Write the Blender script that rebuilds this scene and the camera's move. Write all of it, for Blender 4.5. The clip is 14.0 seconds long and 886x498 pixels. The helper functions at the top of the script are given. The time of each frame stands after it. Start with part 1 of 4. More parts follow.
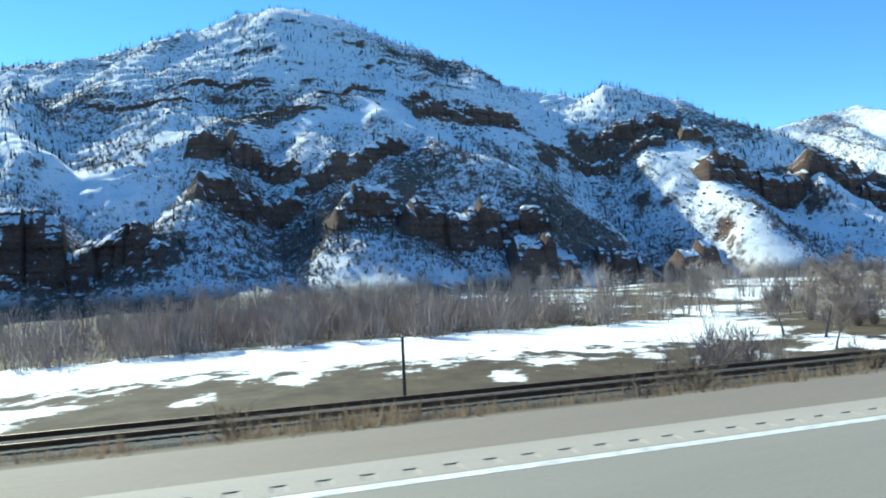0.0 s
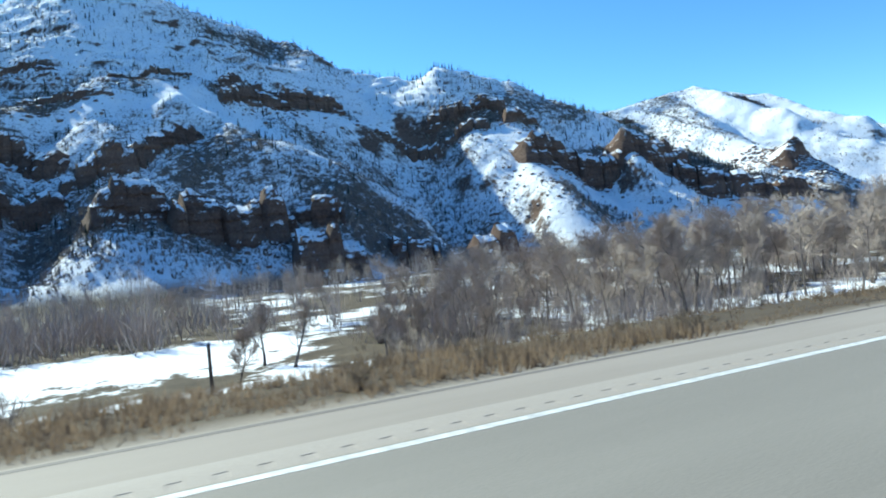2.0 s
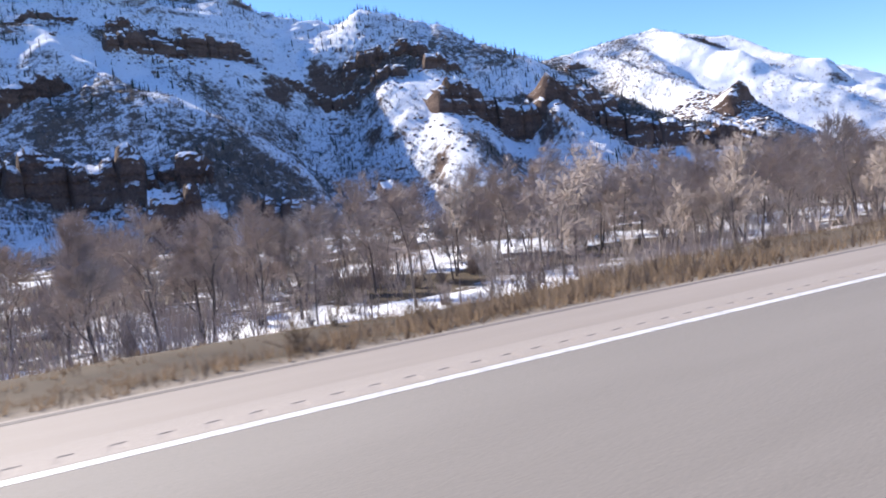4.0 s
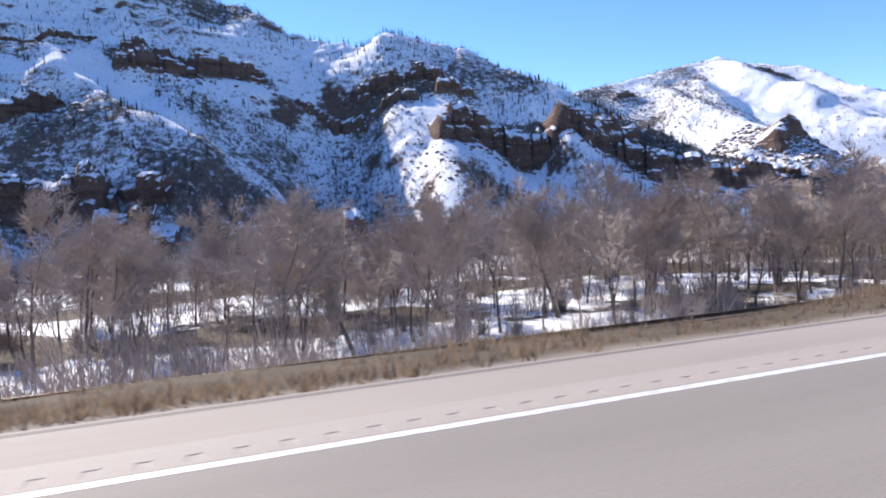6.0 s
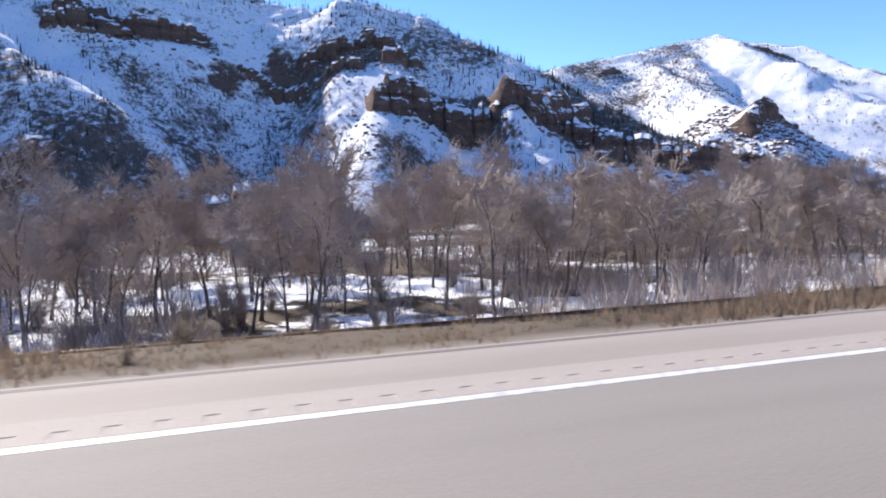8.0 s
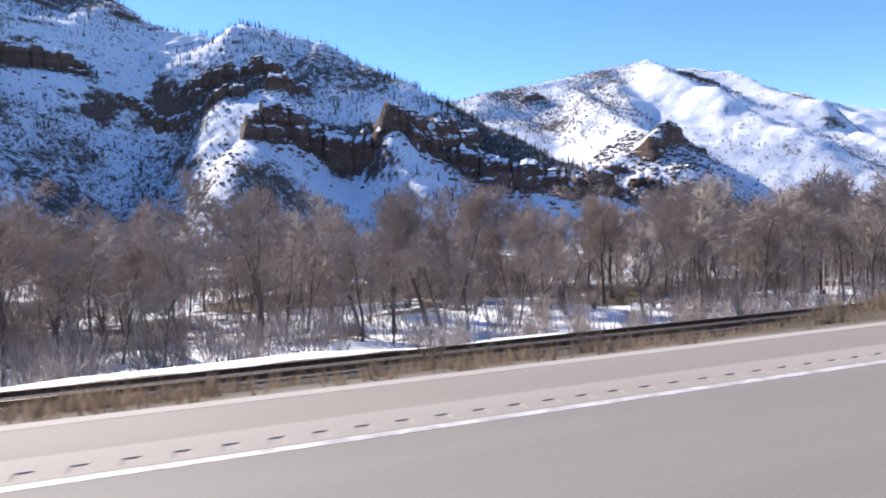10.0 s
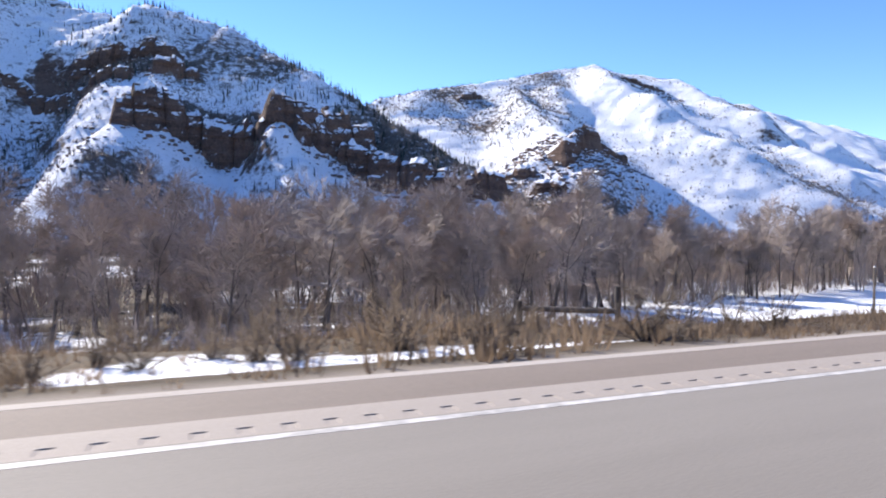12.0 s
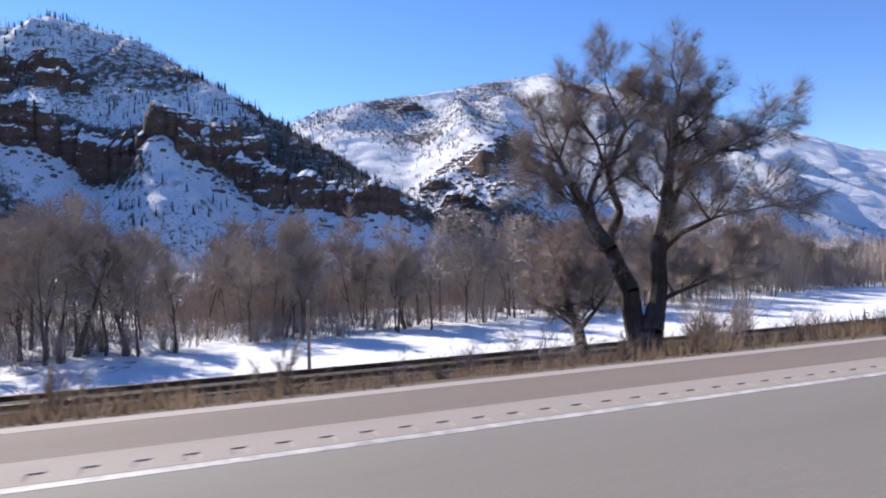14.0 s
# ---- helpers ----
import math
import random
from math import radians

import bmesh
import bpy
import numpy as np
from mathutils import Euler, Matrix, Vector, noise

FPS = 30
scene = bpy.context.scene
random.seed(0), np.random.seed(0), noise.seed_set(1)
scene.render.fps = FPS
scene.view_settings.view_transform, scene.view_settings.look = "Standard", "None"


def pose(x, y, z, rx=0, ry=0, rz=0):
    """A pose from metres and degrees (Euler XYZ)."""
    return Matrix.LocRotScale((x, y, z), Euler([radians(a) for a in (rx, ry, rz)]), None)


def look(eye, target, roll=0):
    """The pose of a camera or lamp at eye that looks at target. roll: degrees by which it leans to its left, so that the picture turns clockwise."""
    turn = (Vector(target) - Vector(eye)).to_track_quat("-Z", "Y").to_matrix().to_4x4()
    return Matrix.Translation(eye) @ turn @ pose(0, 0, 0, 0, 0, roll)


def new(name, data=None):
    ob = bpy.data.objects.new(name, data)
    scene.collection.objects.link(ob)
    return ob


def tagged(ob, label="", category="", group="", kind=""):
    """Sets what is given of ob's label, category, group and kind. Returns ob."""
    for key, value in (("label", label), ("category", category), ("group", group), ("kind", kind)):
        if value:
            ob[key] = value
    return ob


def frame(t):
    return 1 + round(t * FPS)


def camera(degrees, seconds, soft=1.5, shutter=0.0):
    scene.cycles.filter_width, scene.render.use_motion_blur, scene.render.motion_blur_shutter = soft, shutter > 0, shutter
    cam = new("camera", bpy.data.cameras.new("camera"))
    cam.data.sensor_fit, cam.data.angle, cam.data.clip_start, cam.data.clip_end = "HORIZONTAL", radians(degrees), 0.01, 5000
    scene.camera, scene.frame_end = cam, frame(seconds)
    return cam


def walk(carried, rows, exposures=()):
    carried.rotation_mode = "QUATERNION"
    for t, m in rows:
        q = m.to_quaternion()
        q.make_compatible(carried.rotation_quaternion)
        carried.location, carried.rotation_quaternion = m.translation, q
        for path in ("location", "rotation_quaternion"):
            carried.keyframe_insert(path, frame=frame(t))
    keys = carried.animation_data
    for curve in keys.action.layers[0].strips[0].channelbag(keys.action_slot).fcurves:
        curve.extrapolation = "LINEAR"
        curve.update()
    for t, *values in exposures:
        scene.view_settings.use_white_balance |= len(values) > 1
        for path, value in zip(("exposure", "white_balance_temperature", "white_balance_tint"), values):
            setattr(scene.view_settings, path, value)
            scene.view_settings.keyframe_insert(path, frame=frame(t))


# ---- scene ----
# the car rolls along +x at a steady 25 m/s; y points to the mountain; z = 0 is the road's surface
cam = camera(67.0, 14.0, soft=1.9, shutter=0.05)
SPEED, EYE = 25.0, 1.4
# seconds, sway across the lane, pitch, lean, turn
PATH_ROWS = [
    (0.0, 0.10, 91.85, 2.52, -16.53),
    (0.5, 0.06, 92.27, 2.55, -12.64),
    (1.0, 0.01, 91.83, 3.04, -13.21),
    (1.5, -0.03, 89.48, 3.30, -17.76),
    (2.0, -0.09, 90.02, 5.20, -25.29),
    (2.5, -0.15, 88.03, 5.71, -23.67),
    (3.0, -0.21, 86.56, 5.64, -23.32),
    (3.5, -0.16, 85.90, 5.75, -24.42),
    (4.0, -0.11, 85.56, 5.95, -26.31),
    (6.5, 0.12, 88.55, 2.25, -17.86),
    (7.0, 0.11, 87.81, 1.24, -17.34),
    (9.5, 0.05, 85.07, 2.46, -18.65),
    (10.0, 0.06, 88.26, 2.31, -19.76),
    (10.5, 0.07, 90.11, 1.46, -20.19),
    (11.0, 0.08, 90.80, 0.85, -20.66),
    (11.5, 0.02, 89.72, 0.18, -20.89),
    (12.0, -0.03, 88.15, 0.07, -21.42),
    (12.5, -0.09, 87.47, 0.06, -21.78),
    (13.0, -0.07, 87.67, 0.74, -22.26),
    (13.5, -0.05, 88.37, 1.05, -22.21),
    (14.0, -0.02, 89.34, 1.12, -21.91),
]
walk(cam, [(t, pose(SPEED * t, y, EYE, rx, ry, rz)) for t, y, rx, ry, rz in PATH_ROWS],
     exposures=[(0.0, 0.90, 6200, -14), (2.7, 0.91, 6150, -8), (3.4, 0.98, 6700, 14), (7.2, 0.98, 6700, 14), (9.5, 0.90, 6700, 13), (12.0, 0.95, 6700, 13), (13.2, 0.78, 6600, 13), (14.0, 0.52, 6600, 15)])

# ---- light ----
SUN_WAY = Vector((-0.31, 0.755, 0.565)).normalized()      # from the ground to the sun
world = bpy.data.worlds.new("sky")
scene.world = world
world.use_nodes = True
wn = world.node_tree
sky = wn.nodes.new("ShaderNodeTexSky")
sky.sky_type = "NISHITA"
sky.sun_disc = False
sky.sun_elevation = math.asin(SUN_WAY.z)
sky.sun_rotation = math.atan2(SUN_WAY.x, SUN_WAY.y)
sky.altitude = 3200
sky.air_density = 1.0
sky.dust_density = 0.0
sky.ozone_density = 2.5
wn.nodes["Background"].inputs["Strength"].default_value = 0.15
deeper = wn.nodes.new("ShaderNodeHueSaturation")       # a clear, deep winter sky
deeper.inputs["Saturation"].default_value = 1.2
deeper.inputs["Hue"].default_value = 0.508
wn.links.new(sky.outputs["Color"], deeper.inputs["Color"])
wn.links.new(deeper.outputs["Color"], wn.nodes["Background"].inputs["Color"])
sun = new("sun", bpy.data.lights.new("sun", "SUN"))
sun.data.energy = 4.8
sun.data.angle = radians(0.5)
sun.data.color = (1.0, 0.95, 0.87)
sun.matrix_world = look((0, 0, 300), Vector((0, 0, 300)) - SUN_WAY)

# ---- materials ----


def material(name):
    m = bpy.data.materials.new(name)
    m.use_nodes = True
    return m, m.node_tree.nodes, m.node_tree.links, m.node_tree.nodes["Principled BSDF"]


def add(nodes, kind, **values):
    n = nodes.new(kind)
    for k, v in values.items():
        n.inputs[k].default_value = v
    return n


def ramp(nodes, links, source, stops):
    r = nodes.new("ShaderNodeValToRGB")
    while len(r.color_ramp.elements) < len(stops):
        r.color_ramp.elements.new(0.5)
    for e, (p, c) in zip(r.color_ramp.elements, stops):
        e.position, e.color = p, (*c, 1) if len(c) == 3 else c
    links.new(source, r.inputs["Fac"])
    return r.outputs["Color"]


def noise_of(nodes, links, scale, detail=6, rough=0.6, stretch=(1, 1, 1), space="Object"):
    tc = nodes.new("ShaderNodeTexCoord")
    mp = nodes.new("ShaderNodeMapping")
    mp.inputs["Scale"].default_value = stretch
    links.new(tc.outputs[space], mp.inputs["Vector"])
    n = add(nodes, "ShaderNodeTexNoise", Scale=scale, Detail=detail, Roughness=rough)
    links.new(mp.outputs["Vector"], n.inputs["Vector"])
    return n.outputs["Fac"]


def bump(nodes, links, height, strength, distance, target):
    b = add(nodes, "ShaderNodeBump", Strength=strength, Distance=distance)
    links.new(height, b.inputs["Height"])
    links.new(b.outputs["Normal"], target.inputs["Normal"])


def mix(nodes, links, fac, a, b):
    m = nodes.new("ShaderNodeMix")
    m.data_type = "RGBA"
    for value, socket in ((fac, m.inputs[0]), (a, m.inputs[6]), (b, m.inputs[7])):
        if isinstance(value, (tuple, list)):
            socket.default_value = (*value, 1)
        elif isinstance(value, float):
            socket.default_value = value
        else:
            links.new(value, socket)
    return m.outputs[2]


def maths(nodes, links, op, a, b=0.0, clamp=False):
    m = nodes.new("ShaderNodeMath")
    m.operation, m.use_clamp = op, clamp
    for value, socket in ((a, m.inputs[0]), (b, m.inputs[1])):
        if isinstance(value, float):
            socket.default_value = value
        else:
            links.new(value, socket)
    return m.outputs[0]


def plain(name, color, rough=0.7, metal=0.0, vary=0.25, scale=8.0, relief=0.0, stretch=(1, 1, 1)):
    m, n, l, p = material(name)
    f = noise_of(n, l, scale, stretch=stretch)
    lo, hi = [c * (1 - vary) for c in color], [min(1, c * (1 + vary)) for c in color]
    l.new(ramp(n, l, f, [(0.3, lo), (0.7, hi)]), p.inputs["Base Color"])
    p.inputs["Roughness"].default_value = rough
    p.inputs["Metallic"].default_value = metal
    if relief:
        bump(n, l, f, 0.6, relief, p)
    return m


def asphalt(name, dark, light):
    m, n, l, p = material(name)
    grain = noise_of(n, l, 60, 3, 0.7)
    wear = noise_of(n, l, 0.6, 5, 0.6, (0.12, 1, 1))
    base = ramp(n, l, wear, [(0.25, dark), (0.75, light)])
    speck = ramp(n, l, grain, [(0.35, (0.6, 0.6, 0.6)), (0.65, (1.25, 1.25, 1.25))])
    m2 = n.new("ShaderNodeMix")
    m2.data_type, m2.blend_type = "RGBA", "MULTIPLY"
    m2.inputs[0].default_value = 0.5
    l.new(base, m2.inputs[6])
    l.new(speck, m2.inputs[7])
    l.new(m2.outputs[2], p.inputs["Base Color"])
    p.inputs["Roughness"].default_value = 0.85
    bump(n, l, grain, 0.4, 0.006, p)
    return m


def shoulder_asphalt():
    """Pale asphalt in the middle stretch of the road, brown and gravelly before and after it."""
    m = asphalt("shoulder asphalt", (0.16, 0.127, 0.101), (0.226, 0.182, 0.147))
    n, l = m.node_tree.nodes, m.node_tree.links
    p = n["Principled BSDF"]
    brown = p.inputs["Base Color"].links[0].from_socket
    pale = ramp(n, l, noise_of(n, l, 0.8, 5, 0.65, (0.15, 1, 1)), [(0.25, (0.24, 0.204, 0.172)), (0.75, (0.325, 0.28, 0.238))])
    tc, xyz = n.new("ShaderNodeTexCoord"), n.new("ShaderNodeSeparateXYZ")
    l.new(tc.outputs["Object"], xyz.inputs["Vector"])
    rise = maths(n, l, "MULTIPLY", maths(n, l, "SUBTRACT", xyz.outputs["X"], 25.0), 0.03, True)
    fall = maths(n, l, "MULTIPLY", maths(n, l, "SUBTRACT", 275.0, xyz.outputs["X"]), 0.025, True)
    l.new(mix(n, l, maths(n, l, "MULTIPLY", rise, fall), brown, pale), p.inputs["Base Color"])
    return m


def blades(name, dark, light):
    m, n, l, p = material(name)
    geo = n.new("ShaderNodeNewGeometry")
    far = noise_of(n, l, 1.1, 3, 0.7)
    both = maths(n, l, "ADD", maths(n, l, "MULTIPLY", geo.outputs["Random Per Island"], 0.35), maths(n, l, "MULTIPLY", far, 0.65))
    l.new(ramp(n, l, both, [(0.15, dark), (0.85, light)]), p.inputs["Base Color"])
    p.inputs["Roughness"].default_value = 0.9
    thin = n.new("ShaderNodeBsdfTranslucent")
    l.new(p.inputs["Base Color"].links[0].from_socket, thin.inputs["Color"])
    both = n.new("ShaderNodeMixShader")
    both.inputs["Fac"].default_value = 0.42
    end = [k for k in n if k.type == "OUTPUT_MATERIAL"][0]
    l.new(p.outputs["BSDF"], both.inputs[1])
    l.new(thin.outputs["BSDF"], both.inputs[2])
    l.new(both.outputs["Shader"], end.inputs["Surface"])
    return m


def terrain_material():
    """Snow on what is flat enough, rock on what is steep, brown scrub and dry grass in patches; the valley's share of snow comes with the mesh."""
    m, n, l, p = material("snowy ground")
    at = n.new("ShaderNodeAttribute")
    at.attribute_name = "cover"
    parts = n.new("ShaderNodeSeparateColor")
    l.new(at.outputs["Color"], parts.inputs["Color"])
    geo = n.new("ShaderNodeNewGeometry")
    xyz = n.new("ShaderNodeSeparateXYZ")
    l.new(geo.outputs["Normal"], xyz.inputs["Vector"])
    fine = noise_of(n, l, 0.25, 8, 0.7)
    mid = noise_of(n, l, 0.06, 6, 0.65)
    strata = noise_of(n, l, 0.10, 7, 0.65, (0.18, 0.18, 1.6))
    rubble = noise_of(n, l, 0.9, 5, 0.7)
    layers = maths(n, l, "ADD", maths(n, l, "MULTIPLY", strata, 0.55), maths(n, l, "MULTIPLY", rubble, 0.45))
    rock = ramp(n, l, layers, [(0.34, (0.05, 0.034, 0.028)), (0.5, (0.135, 0.087, 0.066)), (0.66, (0.20, 0.138, 0.106))])
    scrub = ramp(n, l, fine, [(0.3, (0.07, 0.055, 0.045)), (0.7, (0.19, 0.15, 0.122))])
    grass = ramp(n, l, fine, [(0.3, (0.048, 0.037, 0.027)), (0.7, (0.125, 0.098, 0.068))])
    snow = ramp(n, l, mid, [(0.3, (0.80, 0.82, 0.85)), (0.7, (0.88, 0.89, 0.90))])
    # how flat the ground is, broken by noise
    rough = maths(n, l, "ADD", maths(n, l, "MULTIPLY", maths(n, l, "SUBTRACT", fine, 0.5), 0.55), maths(n, l, "MULTIPLY", maths(n, l, "SUBTRACT", mid, 0.5), 0.35))
    keep = maths(n, l, "ADD", xyz.outputs["Z"], rough)
    lies = maths(n, l, "MULTIPLY", maths(n, l, "SUBTRACT", keep, 0.56), 10.0, True)
    # scrub shows through the snow in patches
    patch = maths(n, l, "MULTIPLY", maths(n, l, "SUBTRACT", maths(n, l, "ADD", fine, maths(n, l, "MULTIPLY", parts.outputs["Green"], 0.40)), 0.77), 12.0, True)
    tuftlets = noise_of(n, l, 0.75, 4, 0.6)
    patch = maths(n, l, "MAXIMUM", patch, maths(n, l, "MULTIPLY", maths(n, l, "SUBTRACT", maths(n, l, "ADD", tuftlets, maths(n, l, "MULTIPLY", parts.outputs["Green"], 0.12)), 0.63), 12.0, True))
    bare = mix(n, l, maths(n, l, "MULTIPLY", maths(n, l, "SUBTRACT", xyz.outputs["Z"], 0.55), 8.0, True), rock, scrub)
    hill = mix(n, l, maths(n, l, "MULTIPLY", lies, maths(n, l, "SUBTRACT", 1.0, patch)), bare, snow)
    low = maths(n, l, "MULTIPLY", maths(n, l, "SUBTRACT", maths(n, l, "ADD", parts.outputs["Red"], maths(n, l, "MULTIPLY", maths(n, l, "SUBTRACT", fine, 0.5), 1.3)), 0.5), 10.0, True)
    gravel = ramp(n, l, noise_of(n, l, 25, 3, 0.7), [(0.3, (0.36, 0.315, 0.27)), (0.7, (0.58, 0.52, 0.45))])
    flats = mix(n, l, at.outputs["Alpha"], mix(n, l, low, grass, snow), gravel)
    l.new(mix(n, l, parts.outputs["Blue"], flats, hill), p.inputs["Base Color"])
    p.inputs["Roughness"].default_value = 0.9
    p.inputs["Specular IOR Level"].default_value = 0.12
    bump(n, l, maths(n, l, "ADD", maths(n, l, "ADD", fine, maths(n, l, "MULTIPLY", rubble, 0.5)), maths(n, l, "MULTIPLY", strata, 1.2)), 0.8, 1.2, p)
    relief = [k for k in n if k.type == "BUMP"][0]
    l.new(maths(n, l, "MULTIPLY_ADD", parts.outputs["Blue"], 0.7), relief.inputs["Strength"])
    relief.inputs["Strength"].links[0].from_node.inputs[2].default_value = 0.06
    return m


def boulder_material():
    """Red-brown rock with snow on its upward faces."""
    m, n, l, p = material("snow-capped boulder")
    geo = n.new("ShaderNodeNewGeometry")
    xyz = n.new("ShaderNodeSeparateXYZ")
    l.new(geo.outputs["Normal"], xyz.inputs["Vector"])
    fine = noise_of(n, l, 0.9, 6, 0.65)
    rock = ramp(n, l, fine, [(0.3, (0.08, 0.056, 0.046)), (0.7, (0.24, 0.16, 0.125))])
    cap = maths(n, l, "MULTIPLY", maths(n, l, "SUBTRACT", maths(n, l, "ADD", xyz.outputs["Z"], maths(n, l, "MULTIPLY", fine, 0.5)), 0.85), 6.0, True)
    snow = ramp(n, l, fine, [(0.3, (0.80, 0.82, 0.85)), (0.7, (0.88, 0.89, 0.90))])
    l.new(mix(n, l, cap, rock, snow), p.inputs["Base Color"])
    p.inputs["Roughness"].default_value = 0.85
    return m


MAT = {
    "terrain": terrain_material(),
    "asphalt": asphalt("asphalt", (0.194, 0.173, 0.148), (0.255, 0.23, 0.198)),
    "shoulder": shoulder_asphalt(),
    "pale": asphalt("pale worn asphalt", (0.285, 0.245, 0.208), (0.37, 0.322, 0.278)),
    "gravel": asphalt("pale gravel", (0.30, 0.262, 0.224), (0.46, 0.41, 0.36)),
    "worn": plain("worn road paint", (0.46, 0.44, 0.41), 0.7, 0, 0.4, 7.0),
    "seam": asphalt("tar seam", (0.10, 0.085, 0.075), (0.20, 0.17, 0.15)),
    "line": plain("road paint", (0.56, 0.55, 0.52), 0.6, 0, 0.3, 9.0),
    "yellow": plain("yellow road paint", (0.62, 0.42, 0.06), 0.6, 0, 0.12, 3.0),
    "bark": plain("grey bark", (0.115, 0.094, 0.082), 0.9, 0, 0.4, 6.0, 0.03, (1, 1, 0.2)),
    "twig": plain("bare twigs", (0.375, 0.31, 0.266), 0.9, 0, 0.2, 0.8),
    "cottonwood": plain("dark cottonwood twigs", (0.40, 0.335, 0.29), 0.9, 0, 0.25, 0.8),
    "brush": plain("willow brush", (0.34, 0.278, 0.242), 0.9, 0, 0.35, 0.5),
    "scrub": plain("mountain scrub", (0.22, 0.19, 0.168), 0.95, 0, 0.4, 0.2),
    "ballast": plain("dark railway ballast", (0.052, 0.046, 0.042), 0.95, 0, 0.45, 14.0, 0.03),
    "rail": plain("rusty rail steel", (0.13, 0.085, 0.06), 0.55, 0.6, 0.3, 6.0),
    "tie": plain("creosoted tie", (0.038, 0.032, 0.028), 0.9, 0, 0.4, 9.0, 0.01),
    "steel": plain("galvanised steel", (0.42, 0.43, 0.44), 0.45, 0.8, 0.15, 12.0),
    "white": plain("white sheet metal", (0.78, 0.78, 0.77), 0.5, 0, 0.06, 6.0),
    "dark": plain("dark grey sheet metal", (0.10, 0.10, 0.105), 0.6, 0, 0.1, 6.0),
    "red": plain("faded red plastic", (0.50, 0.06, 0.035), 0.5, 0, 0.2, 8.0),
    "boulder": boulder_material(),
    "needle": plain("conifer needles", (0.030, 0.040, 0.026), 0.9, 0, 0.45, 0.5),
    "grass": blades("dry grass", (0.108, 0.077, 0.053), (0.345, 0.258, 0.18)),
    "sage": blades("rabbitbrush", (0.10, 0.08, 0.06), (0.28, 0.22, 0.165)),
    "wood": plain("weathered pole", (0.12, 0.095, 0.075), 0.9, 0, 0.3, 5.0, 0.01, (1, 1, 0.1)),
}


# ---- shapes ----


def link(name, verts, faces, mat, parent=None, label="", smooth=False):
    me = bpy.data.meshes.new(name)
    me.from_pydata(verts, [], faces)
    me.materials.append(mat)
    if smooth:
        me.polygons.foreach_set("use_smooth", [True] * len(me.polygons))
    me.update()
    ob = new(name, me)
    if parent:
        ob.parent = parent
    if label:
        tagged(ob, label)
    return ob


def part(name, bm, mat, parent, label=""):
    me = bpy.data.meshes.new(name)
    bm.to_mesh(me)
    bm.free()
    me.materials.append(mat)
    ob = new(name, me)
    ob.parent = parent
    if label:
        tagged(ob, label)
    return ob


def box(x0, y0, z0, x1, y1, z1, bevel=0.0):
    bm = bmesh.new()
    bmesh.ops.create_cube(bm, size=1)
    bmesh.ops.scale(bm, vec=(x1 - x0, y1 - y0, z1 - z0), verts=bm.verts)
    bmesh.ops.translate(bm, vec=((x0 + x1) / 2, (y0 + y1) / 2, (z0 + z1) / 2), verts=bm.verts)
    if bevel:
        bmesh.ops.bevel(bm, geom=bm.edges[:], offset=bevel, segments=2, affect="EDGES")
    return bm


# ---- the lie of the land ----


def grain(x, y, seed):
    """Smooth value noise from -1 to 1 on a unit lattice."""
    xi, yi = np.floor(x).astype(np.int64), np.floor(y).astype(np.int64)
    u, v = x - xi, y - yi
    u, v = u * u * (3 - 2 * u), v * v * (3 - 2 * v)

    def corner(a, b):
        h = (a * 374761393 + b * 668265263 + seed * 1442695041) & 0xFFFFFFFF
        h = ((h ^ (h >> 13)) * 1274126177) & 0xFFFFFFFF
        return ((h ^ (h >> 16)) & 0xFFFF) / 32767.5 - 1
    return (corner(xi, yi) * (1 - u) + corner(xi + 1, yi) * u) * (1 - v) + (corner(xi, yi + 1) * (1 - u) + corner(xi + 1, yi + 1) * u) * v


def fbm(x, y, size, octaves, seed, gain=0.5):
    total, amp = 0.0, 1.0
    for k in range(octaves):
        total = total + amp * grain(x / size * 2 ** k + 17.3 * k, y / size * 2 ** k - 9.1 * k, seed + k)
        amp *= gain
    return total


